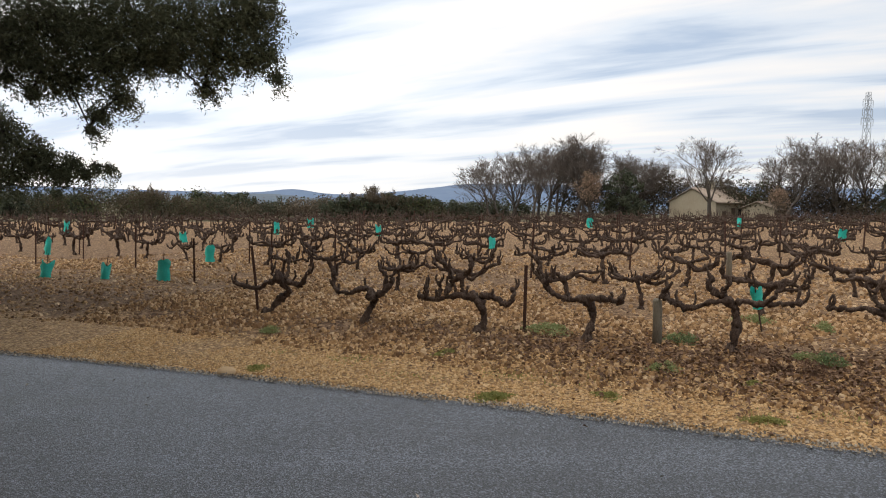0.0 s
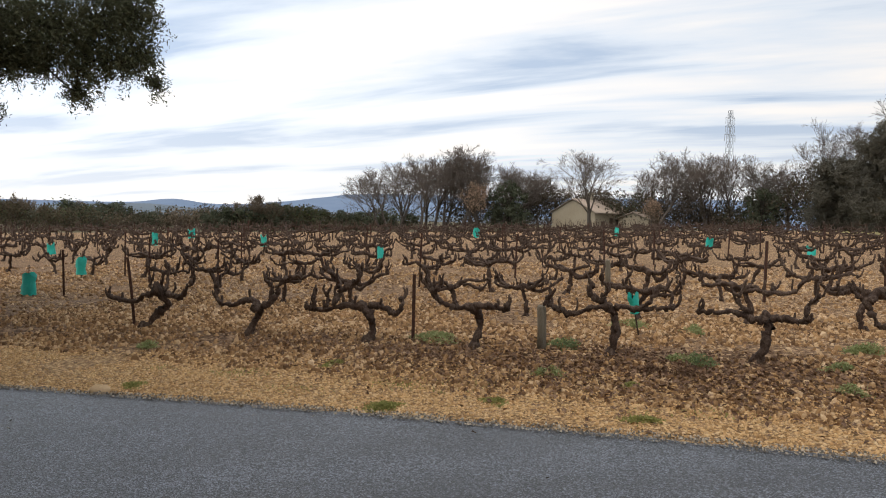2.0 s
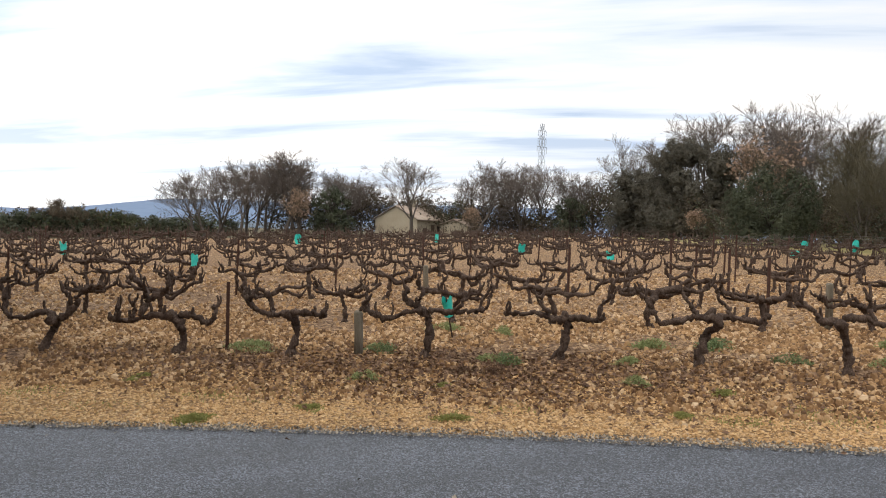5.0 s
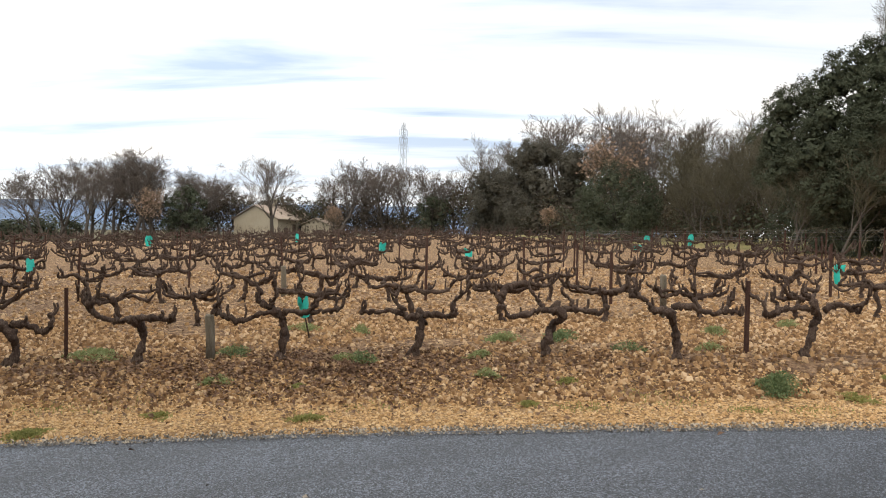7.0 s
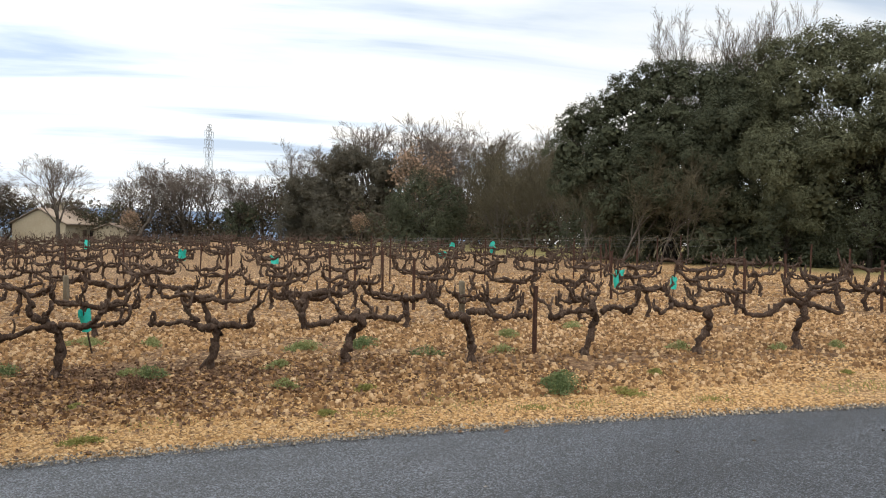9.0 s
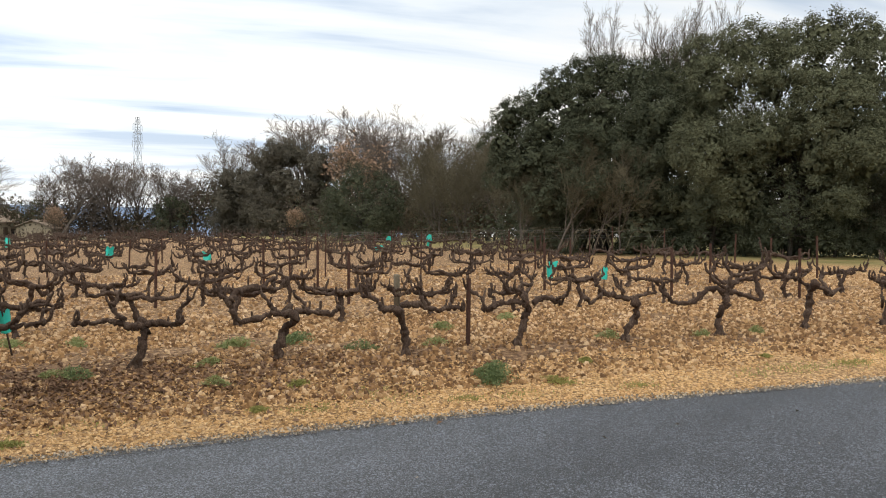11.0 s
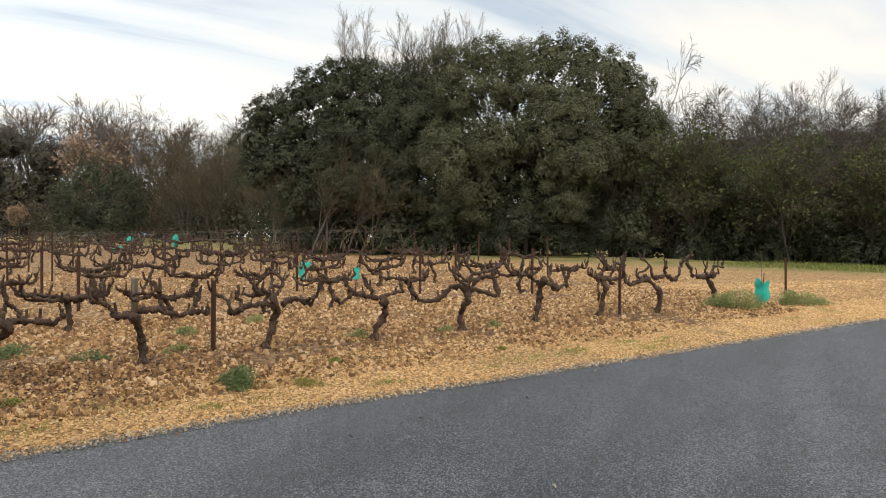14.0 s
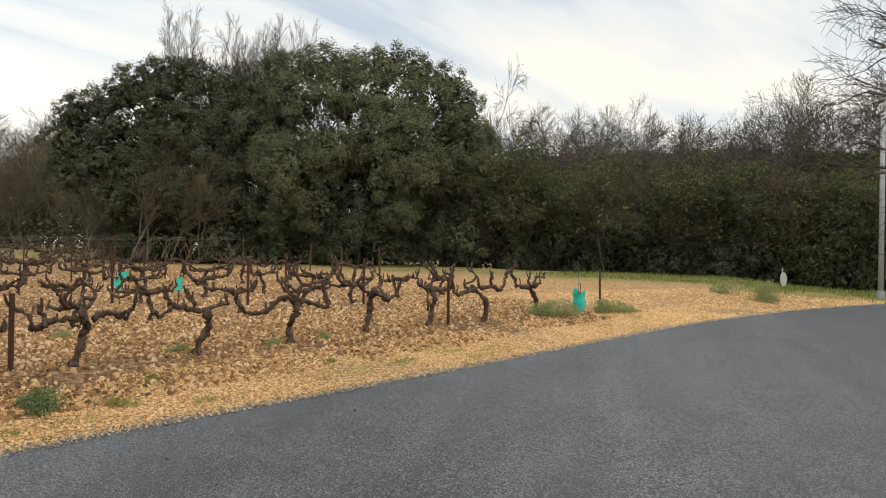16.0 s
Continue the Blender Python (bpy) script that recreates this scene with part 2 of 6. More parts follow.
def rumple(x, y):
    """Small unevenness of the soil, smoothed out beside and under the road."""
    x, y = np.atleast_1d(x), np.atleast_1d(y)
    out = np.array([0.035 * noise.noise((a * 0.9, b * 0.9, 0)) + 0.016 * noise.noise((a * 1.5, b * 1.5, 5)) for a, b in zip(x, y)])
    k, v = kv(x, y)
    off = v - road_edge(k)
    return out * ease(0.0, 0.5, np.abs(off + ROAD_WIDE / 2) - ROAD_WIDE / 2)


def ground_height(x, y):
    return float(base_height(x, y) + (rumple(x, y)[0] if math.hypot(x, y) < 60 else 0))


# ---- mesh helpers ----
class Geo:
    """Vertices and faces in the making."""

    def __init__(self):
        self.v, self.f, self.n = [], [], 0

    def add(self, verts, faces):
        self.v.append(np.asarray(verts, float).reshape(-1, 3))
        self.f.extend([tuple(i + self.n for i in f) for f in faces])
        self.n += len(self.v[-1])

    def tube(self, pts, radii, sides=6, rough=0.0, rng=None, cap=True):
        pts = np.asarray(pts, float)
        m = len(pts)
        radii = np.broadcast_to(np.asarray(radii, float), (m,))
        d = np.gradient(pts, axis=0)
        d /= np.linalg.norm(d, axis=1)[:, None] + 1e-9
        ref = np.array([0.31, 0.87, 0.38])
        a = np.cross(d, ref)
        bad = np.linalg.norm(a, axis=1) < 0.15
        a[bad] = np.cross(d[bad], [1, 0, 0])
        a /= np.linalg.norm(a, axis=1)[:, None]
        b = np.cross(d, a)
        ang = np.arange(sides) * 2 * np.pi / sides
        r = radii[:, None] * np.ones((m, sides))
        if rough:
            r = r * (1 + rough * (rng.random((m, sides)) * 2 - 1))
        ring = pts[:, None, :] + r[..., None] * (np.cos(ang)[None, :, None] * a[:, None, :] + np.sin(ang)[None, :, None] * b[:, None, :])
        faces = []
        for i in range(m - 1):
            for j in range(sides):
                q = (j + 1) % sides
                faces.append((i * sides + j, i * sides + q, (i + 1) * sides + q, (i + 1) * sides + j))
        if cap:
            faces.append(tuple(range(sides))[::-1])
            faces.append(tuple((m - 1) * sides + j for j in range(sides)))
        self.add(ring.reshape(-1, 3), faces)

    def leaves(self, centres, normals, size, slim=0.55, rng=None, fold=0.18):
        """Diamond leaves with a fold along the midrib."""
        c, nrm = np.asarray(centres), np.asarray(normals)
        m = len(c)
        if m == 0:
            return
        t = rng.normal(size=(m, 3))
        nrm = nrm / (np.linalg.norm(nrm, axis=1)[:, None] + 1e-9)
        t -= nrm * np.sum(t * nrm, axis=1)[:, None]
        t /= np.linalg.norm(t, axis=1)[:, None] + 1e-9
        s = np.cross(nrm, t)
        ln = (size * (0.6 + 0.8 * rng.random(m)))[:, None] / 2
        lift = nrm * ln * fold
        verts = np.stack([c - t * ln, c + s * ln * slim + lift, c + t * ln, c - s * ln * slim + lift], axis=1).reshape(-1, 3)
        i = np.arange(m)[:, None] * 4
        self.add(verts, [])
        base = self.n - 4 * m
        quads = (np.array([[0, 1, 2], [0, 2, 3]]).reshape(1, 6) + i + base).reshape(-1, 3)
        self.f.extend(map(tuple, quads.tolist()))

    def box(self, x0, y0, z0, x1, y1, z1):
        v = [(x, y, z) for z in (z0, z1) for y in (y0, y1) for x in (x0, x1)]
        self.add(v, [(0, 2, 3, 1), (4, 5, 7, 6), (0, 1, 5, 4), (2, 6, 7, 3), (0, 4, 6, 2), (1, 3, 7, 5)])

    def mesh(self, name, mat, smooth=False):
        me = bpy.data.meshes.new(name)
        vs = np.concatenate(self.v) if self.v else np.zeros((0, 3))
        me.from_pydata(vs.tolist(), [], self.f)
        me.materials.append(mat)
        if smooth:
            me.polygons.foreach_set("use_smooth", np.ones(len(me.polygons), bool))
        me.update()
        return me


def part(name, geo, mat, parent=None, label="", smooth=False):
    ob = new(name, geo if isinstance(geo, bpy.types.Mesh) else geo.mesh(name, mat, smooth))
    if parent is not None:
        ob.parent = parent
    return tagged(ob, label=label)


def thing(name, label, category, group="", at=None):
    ob = new(name)
    ob.empty_display_size = 0.1
    if at is not None:
        ob.matrix_basis = at
    return tagged(ob, label, category, group)


def spline(pts, n=4):
    """Catmull-Rom through the points, n steps a stretch."""
    p = np.asarray(pts, float)
    p = np.vstack([2 * p[0] - p[1], p, 2 * p[-1] - p[-2]])
    out = []
    for i in range(1, len(p) - 2):
        for t in np.arange(n) / n:
            a, b, c, d = p[i - 1], p[i], p[i + 1], p[i + 2]
            out.append(0.5 * (2 * b + (c - a) * t + (2 * a - 5 * b + 4 * c - d) * t * t + (3 * b - a - 3 * c + d) * t ** 3))
    out.append(p[-2])
    return np.array(out)


# ---- ground and road ----
def axis_steps(lo, hi, fine, grow, far):
    a = list(np.arange(lo, hi + 1e-6, fine))
    s, x = fine, hi
    while x < far:
        s *= grow
        x += s
        a.append(x)
    s, x = fine, lo
    while x > -far:
        s *= grow
        x -= s
        a.insert(0, x)
    return np.array(a)


def ground_material():
    m = bpy.data.materials.new("stony_ground")
    m.use_nodes = True
    n, l = m.node_tree.nodes, m.node_tree.links
    b = n["Principled BSDF"]
    b.inputs["Roughness"].default_value = 0.95
    b.inputs["Specular IOR Level"].default_value = 0.2
    tc = n.new("ShaderNodeTexCoord")

    def tex(kind, scale, **kw):
        t = n.new(kind)
        t.inputs["Scale"].default_value = scale
        for key, val in kw.items():
            t.inputs[key].default_value = val
        l.new(tc.outputs["Object"], t.inputs["Vector"])
        return t

    def op(kind, a, c, clamp=False):
        t = n.new("ShaderNodeMath")
        t.operation, t.use_clamp = kind, clamp
        for i, s in enumerate((a, c)):
            if isinstance(s, (int, float)):
                t.inputs[i].default_value = s
            else:
                l.new(s, t.inputs[i])
        return t.outputs[0]

    def ramp(value, stops):
        r = n.new("ShaderNodeValToRGB")
        el = r.color_ramp.elements
        while len(el) < len(stops):
            el.new(0.5)
        for i, (p, c) in enumerate(stops):
            el[i].position, el[i].color = p, (*c, 1)
        l.new(value, r.inputs[0])
        return r.outputs[0]

    def mix(fac, a, c):
        t = n.new("ShaderNodeMixRGB")
        l.new(fac, t.inputs[0])
        l.new(a, t.inputs[1])
        l.new(c, t.inputs[2])
        return t.outputs[0]

    sp = n.new("ShaderNodeSeparateXYZ")
    l.new(tc.outputs["Object"], sp.inputs[0])
    v = op("ADD", op("MULTIPLY", op("SUBTRACT", sp.outputs[0], ROW0[0]), VX), op("MULTIPLY", op("SUBTRACT", sp.outputs[1], ROW0[1]), VY))
    k = op("ADD", op("MULTIPLY", op("SUBTRACT", sp.outputs[0], ROW0[0]), UX), op("MULTIPLY", op("SUBTRACT", sp.outputs[1], ROW0[1]), UY))
    pebble = tex("ShaderNodeTexVoronoi", 17)
    small = tex("ShaderNodeTexVoronoi", 52)
    patch = tex("ShaderNodeTexNoise", 0.9, Detail=5.0)
    wide = tex("ShaderNodeTexNoise", 0.16, Detail=3.0)
    grain = tex("ShaderNodeTexNoise", 70, Detail=4.0)
    sc = n.new("ShaderNodeSeparateColor")
    l.new(pebble.outputs["Color"], sc.inputs[0])
    sc2 = n.new("ShaderNodeSeparateColor")
    l.new(small.outputs["Color"], sc2.inputs[0])
    chance = op("ADD", op("MULTIPLY", sc.outputs[0], 0.6), op("MULTIPLY", sc2.outputs[0], 0.4))
    chance_fine = op("ADD", op("MULTIPLY", sc.outputs[0], 0.22), op("MULTIPLY", sc2.outputs[0], 0.78))
    gold = ramp(chance_fine, [(0.1, (0.24, 0.135, 0.06)), (0.5, (0.52, 0.32, 0.15)), (0.9, (0.74, 0.52, 0.28))])
    field = ramp(chance, [(0.18, (0.16, 0.088, 0.041)), (0.5, (0.45, 0.272, 0.126)), (0.82, (0.72, 0.51, 0.30))])
    soil = ramp(chance, [(0.1, (0.07, 0.041, 0.025)), (0.55, (0.17, 0.10, 0.057)), (0.95, (0.33, 0.215, 0.128))])
    # dark leafy soil along the first row, patchy
    ragged = op("ADD", v, op("MULTIPLY", op("SUBTRACT", patch.outputs[0], 0.5), 2.2))
    band = op("MULTIPLY", op("SUBTRACT", 1.0, op("ABSOLUTE", op("MULTIPLY", op("ADD", ragged, 0.35), 0.62), 0.0), True), 1.6, True)
    band = op("MULTIPLY", band, op("ADD", 0.5, op("MULTIPLY", wide.outputs[0], 0.8)), True)
    # bare earth under the loose stones of the first rows, as far as the rows go; its dark tone also paints in the shade
    # between them
    under = op("MULTIPLY", op("SUBTRACT", 3.1, op("ABSOLUTE", op("SUBTRACT", ragged, 1.2), 0.0)), 1.2, True)
    rows_end = op("SUBTRACT", 1.0, op("MULTIPLY", op("SUBTRACT", k, 10.2), 0.8, True), True)
    band = op("MULTIPLY", op("MAXIMUM", band, op("MULTIPLY", under, 0.38)), rows_end, True)
    verge = op("MAXIMUM", op("MULTIPLY", op("SUBTRACT", -0.55, ragged), 1.8, True), op("MULTIPLY", op("SUBTRACT", k, 11.3), 0.7, True))
    # darker, loamier soil towards the west
    west = op("MULTIPLY", op("MULTIPLY", op("SUBTRACT", -2.5, op("ADD", k, op("MULTIPLY", patch.outputs[0], 2.0))), 0.16, True), 0.5)
    west = op("MULTIPLY", west, op("MULTIPLY", op("SUBTRACT", 26.0, v), 0.06, True))
    col = mix(op("MAXIMUM", band, west), field, soil)
    col = mix(verge, col, gold)
    # earth between the stones, darkened to paint in the shade of the gaps
    gap = op("MULTIPLY", op("SUBTRACT", pebble.outputs["Distance"], 0.30), 4.0, True)
    col = mix(op("MULTIPLY", gap, op("SUBTRACT", 0.92, op("MULTIPLY", verge, 0.34))), col, soil)
    dark = op("MULTIPLY", op("SUBTRACT", op("ADD", wide.outputs[0], op("MULTIPLY", patch.outputs[0], 0.6)), 0.86), 2.4, True)
    dark = op("MULTIPLY", dark, op("SUBTRACT", 1.0, op("MULTIPLY", verge, 0.85)))
    col = mix(dark, col, soil)
    # green beyond the end of the rows, brown-green country far off
    green = ramp(patch.outputs[0], [(0.35, (0.15, 0.155, 0.055)), (0.6, (0.30, 0.235, 0.11))])
    fallow = ramp(patch.outputs[0], [(0.35, (0.085, 0.085, 0.045)), (0.6, (0.16, 0.125, 0.075))])
    kend = op("MULTIPLY", op("SUBTRACT", op("ADD", op("ADD", k, op("MULTIPLY", v, 0.3)), op("MULTIPLY", patch.outputs[0], 4.0)), 21.5), 0.5, True)
    col = mix(kend, col, green)
    away = op("MULTIPLY", op("SUBTRACT", sp.outputs[1], 64.0), 0.1, True)
    col = mix(away, col, fallow)
    l.new(col, b.inputs["Base Color"])
    h = op("ADD", op("MULTIPLY", op("SUBTRACT", 1.0, pebble.outputs["Distance"]), 0.7), op("ADD", op("MULTIPLY", op("SUBTRACT", 1.0, small.outputs["Distance"]), 0.25), op("MULTIPLY", grain.outputs[0], 0.25)))
    bp = n.new("ShaderNodeBump")
    bp.inputs["Strength"].default_value, bp.inputs["Distance"].default_value = 0.9, 0.03
    l.new(h, bp.inputs["Height"])
    l.new(bp.outputs[0], b.inputs["Normal"])
    return m


GROUND = ground_material()


us = axis_steps(-14, 38, 0.22, 1.16, 3600)
vs = axis_steps(-9, 14, 0.2, 1.14, 3600)
gu, gv = np.meshgrid(us, vs)
gx = ROW0[0] + (gu - 13.2) * UX + gv * VX
gy = ROW0[1] + (gu - 13.2) * UY + gv * VY
gk = (gu - 13.2) / STEP + 9
gz = base_height(gx.ravel(), gy.ravel())
from_edge = gv.ravel() - road_edge(gk.ravel())
near = np.hypot(gx.ravel(), gy.ravel()) < 60
gz = gz + np.where(near, rumple(gx.ravel(), gy.ravel()), 0)
under = (from_edge < 0.0) & (from_edge > -ROAD_WIDE)
gz = np.where(under, gz - 0.09, gz)
ground_geo = Geo()
ground_geo.add(np.stack([gx.ravel(), gy.ravel(), gz], 1), [])
w = len(us)
ground_geo.f = [(i * w + j, i * w + j + 1, (i + 1) * w + j + 1, (i + 1) * w + j) for i in range(len(vs) - 1) for j in range(w - 1)]
sheet_z = gz.reshape(gu.shape)


def on_sheet(x, y):
    """Height of the ground sheet under many places at once."""
    x, y = np.asarray(x, float), np.asarray(y, float)
    k, v = kv(x, y)
    u = (k - 9) * STEP + 13.2
    i, j = np.clip(np.searchsorted(us, u) - 1, 0, len(us) - 2), np.clip(np.searchsorted(vs, v) - 1, 0, len(vs) - 2)
    a, b = (u - us[i]) / (us[i + 1] - us[i]), (v - vs[j]) / (vs[j + 1] - vs[j])
    flat_z = sheet_z[j, i] * (1 - a) * (1 - b) + sheet_z[j, i + 1] * a * (1 - b) + sheet_z[j + 1, i] * (1 - a) * b + sheet_z[j + 1, i + 1] * a * b
    # the asphalt lies over the sheet
    off = v - road_edge(k)
    return np.where((off < 0) & (off > -ROAD_WIDE), base_height(x, y) + 0.028 + 0.03 * (1 - ((-off - 3.5) / 3.5) ** 2), flat_z)


ground_sheet = part("ground", ground_geo, GROUND, smooth=True)
tagged(ground_sheet, "stony ochre vineyard soil with a golden gravel verge", "ground", kind="structure")


def asphalt_material():
    m = bpy.data.materials.new("asphalt")
    m.use_nodes = True
    n, l = m.node_tree.nodes, m.node_tree.links
    b = n["Principled BSDF"]
    b.inputs["Specular IOR Level"].default_value = 0.85
    tc = n.new("ShaderNodeTexCoord")
    mp = n.new("ShaderNodeMapping")
    mp.inputs["Rotation"].default_value = (0, 0, radians(27.8))
    mp.inputs["Scale"].default_value = (0.10, 1.1, 1)
    l.new(tc.outputs["Object"], mp.inputs[0])

    def tex(kind, scale, src, **kw):
        t = n.new(kind)
        t.inputs["Scale"].default_value = scale
        for key, val in kw.items():
            t.inputs[key].default_value = val
        l.new(src, t.inputs["Vector"])
        return t

    speck = tex("ShaderNodeTexVoronoi", 115, tc.outputs["Object"])
    fine = tex("ShaderNodeTexNoise", 160, tc.outputs["Object"], Detail=3.0)
    lanes = tex("ShaderNodeTexNoise", 1.6, mp.outputs[0], Detail=4.0)
    blot = tex("ShaderNodeTexNoise", 1.3, tc.outputs["Object"], Detail=5.0)
    sc = n.new("ShaderNodeSeparateColor")
    l.new(speck.outputs["Color"], sc.inputs[0])

    def op(kind, a, c):
        t = n.new("ShaderNodeMath")
        t.operation = kind
        for i, s in enumerate((a, c)):
            if isinstance(s, (int, float)):
                t.inputs[i].default_value = s
            else:
                l.new(s, t.inputs[i])
        return t.outputs[0]

    val = op("ADD", op("MULTIPLY", sc.outputs[0], 0.45), op("ADD", op("MULTIPLY", fine.outputs[0], 0.30), op("ADD", op("MULTIPLY", lanes.outputs[0], 0.19), op("MULTIPLY", blot.outputs[0], 0.11))))
    r = n.new("ShaderNodeValToRGB")
    el = r.color_ramp.elements
    el[0].position, el[0].color = 0.40, (0.004, 0.0045, 0.005, 1)
    el[1].position, el[1].color = 0.74, (0.24, 0.265, 0.31, 1)
    el.new(0.56).color = (0.015, 0.019, 0.0255, 1)
    l.new(val, r.inputs[0])
    l.new(r.outputs[0], b.inputs["Base Color"])
    rr = n.new("ShaderNodeMapRange")
    rr.inputs["To Min"].default_value, rr.inputs["To Max"].default_value = 0.38, 0.50
    l.new(lanes.outputs[0], rr.inputs["Value"])
    l.new(rr.outputs[0], b.inputs["Roughness"])
    bp = n.new("ShaderNodeBump")
    bp.inputs["Strength"].default_value, bp.inputs["Distance"].default_value = 0.9, 0.007
    l.new(op("ADD", speck.outputs["Distance"], fine.outputs[0]), bp.inputs["Height"])
    l.new(bp.outputs[0], b.inputs["Normal"])
    return m


ASPHALT = asphalt_material()
rng = np.random.default_rng(3)
rk = np.concatenate([np.arange(-60, -6, 0.6), np.arange(-6, 26, 0.12), np.arange(26, 45, 0.4)])
across = np.concatenate([[0.0, -0.03, -0.10], np.linspace(-0.5, -ROAD_WIDE + 0.1, 14), [-ROAD_WIDE]])
road_geo = Geo()
pts = []
for kk in rk:
    edge_v = float(road_edge(kk)) + 0.035 * noise.noise((kk * 2.3, 0, 0)) + 0.02 * noise.noise((kk * 9.0, 3, 0))
    for a in across:
        x, y = xy(kk, edge_v + a)
        crown = 0.0 if a > -0.01 else 0.028 + 0.03 * (1 - ((-a - 3.5) / 3.5) ** 2)
        pts.append((x, y, float(base_height(*xy(kk, edge_v + a))) + crown - (0.05 if a > -0.01 else 0)))
road_geo.add(pts, [(i * len(across) + j, i * len(across) + j + 1, (i + 1) * len(across) + j + 1, (i + 1) * len(across) + j)
                   for i in range(len(rk) - 1) for j in range(len(across) - 1)])
tagged(part("road", road_geo, ASPHALT, smooth=True), "smooth dark grey asphalt lane with a ragged edge", "road", kind="structure")


# ---- loose stones, grit and leaf litter ----
def chips(n, place, size, flat, mat, name, label, category, seed, sink=0.15, patchy=-9.0):
    """Many small angular stones in one mesh; place(rng, n) gives x, y."""
    g = np.random.default_rng(seed)
    x, y = place(g, n)
    # thinner where leaf mould lies, thicker on the washed patches
    lie = np.array([noise.noise((a * 0.55, b * 0.55, 2.0)) + 0.5 * noise.noise((a * 1.9, b * 1.9, 7.0)) for a, b in zip(x, y)])
    ok = lie + 0.45 * g.random(len(x)) > patchy
    x, y = x[ok], y[ok]
    z = on_sheet(x, y)
    m = len(x)
    s = size * (0.45 + 1.3 * g.random(m) ** 2.2)
    ring = [(math.cos(radians(72 * i)), math.sin(radians(72 * i)), 0.0) for i in range(5)]
    ang = np.array(ring + [(0.62 * math.cos(radians(a)), 0.62 * math.sin(radians(a)), 1.0) for a in (30, 150, 270)])
    tri = [(0, 1, 5), (1, 6, 5), (1, 2, 6), (2, 3, 6), (3, 7, 6), (3, 4, 7), (4, 0, 7), (0, 5, 7), (5, 6, 7)]
    shape = ang[None] * (1 + 0.45 * (g.random((m, 8, 3)) - 0.5))
    shape = shape * s[:, None, None] * np.array([0.62, 0.5, flat])[None, None]
    th = g.random(m) * 2 * np.pi
    tilt = (g.random((m, 2)) - 0.5) * 0.7
    c, si = np.cos(th)[:, None], np.sin(th)[:, None]
    px, py, pz = shape[..., 0], shape[..., 1], shape[..., 2]
    pz = pz + px * tilt[:, :1] * 0.5 + py * tilt[:, 1:] * 0.5
    vx, vy = px * c - py * si, px * si + py * c
    verts = np.stack([vx + x[:, None], vy + y[:, None], pz + (z - s * flat * sink)[:, None] + 0.004], -1).reshape(-1, 3)
    geo = Geo()
    geo.add(verts, [])
    off = np.arange(m) * 8
    for t in tri:
        geo.f.extend(map(tuple, (off[:, None] + np.array(t)[None]).tolist()))
    return tagged(part(name, geo, mat), label, category, kind="stuff")


def strip(k0, k1, a0, a1, power=1.0):
    """Places along the road's edge, a0..a1 metres beyond it."""
    def place(g, n):
        k = k0 + (k1 - k0) * g.random(n)
        v = road_edge(k) + a0 + (a1 - a0) * g.random(n) ** power
        x, y = xy(k, v)
        return np.asarray(x), np.asarray(y)
    return place


def field(k0, k1, v0, v1, power=1.0):
    def place(g, n):
        k = k0 + (k1 - k0) * g.random(n)
        v = v0 + (v1 - v0) * g.random(n) ** power
        x, y = xy(k, v)
        return np.asarray(x), np.asarray(y)
    return place


def clearing(g, n):
    k = 16.6 + 7.0 * g.random(n)
    v = road_edge(k) + 0.1 + (5.2 - 0.25 * (k - 16.6)) * g.random(n)
    x, y = xy(k, v)
    return np.asarray(x), np.asarray(y)


chips(76000, strip(1, 19, 0.05, 1.75), 0.0195, 0.36, STONE_GOLD, "verge_chips", "golden flat stone chips on the verge", "gravel", 11, patchy=-0.28)
chips(22000, strip(0, 23, -0.13, 0.15), 0.0135, 0.6, STONE_GREY, "edge_grit", "grey grit spilled along the asphalt edge", "gravel", 12, -0.4)
chips(26000, field(0, 17, -1.25, 0.7), 0.039, 0.58, STONE_BROWN, "field_stones", "brown and ochre field stones along the first vines", "stones", 13, patchy=-0.02)
chips(34000, field(0, 17, 0.4, 3.6), 0.038, 0.58, STONE_FIELD, "field_stones", "pale ochre field stones between vines", "stones", 18, patchy=-0.1)
chips(34000, field(-6, 19, 3.0, 15, 1.4), 0.048, 0.55, STONE_FIELD, "field_stones", "ochre stones scattered through the vine rows", "stones", 14, patchy=-0.1)
chips(9000, field(-9, 0, -1.6, 5.0), 0.045, 0.45, STONE_FIELD, "field_stones", "brown stones on the loamy ground beside the vines", "stones", 17, patchy=-0.1)
chips(1500, field(1, 17, -1.3, 3.4), 0.055, 0.6, STONE_FIELD, "large_field_stones", "larger pale ochre field stones", "stones", 15)
chips(9000, clearing, 0.034, 0.34, STONE_GOLD, "verge_chips", "golden stone chips on the clearing at the rows' end", "gravel", 16, patchy=-0.2)
big = Geo()
bmg = bmesh.new()
bmesh.ops.create_icosphere(bmg, subdivisions=2, radius=1)
big.add([(p.co.x * 0.105 * (1 + 0.2 * noise.noise(p.co * 1.7)), p.co.y * 0.08, p.co.z * 0.06 * (1 + 0.3 * noise.noise(p.co * 2 + Vector((5, 0, 0))))) for p in bmg.verts],
        [[q.index for q in f.verts] for f in bmg.faces])
bmg.free()
stone = tagged(part("boulder", big, STONE_FIELD, smooth=True), "rounded pale ochre boulder lying on the verge", "stone")
stone.matrix_basis = pose(-2.05, 7.9, ground_height(-2.05, 7.9) + 0.035, 0, 0, 20)


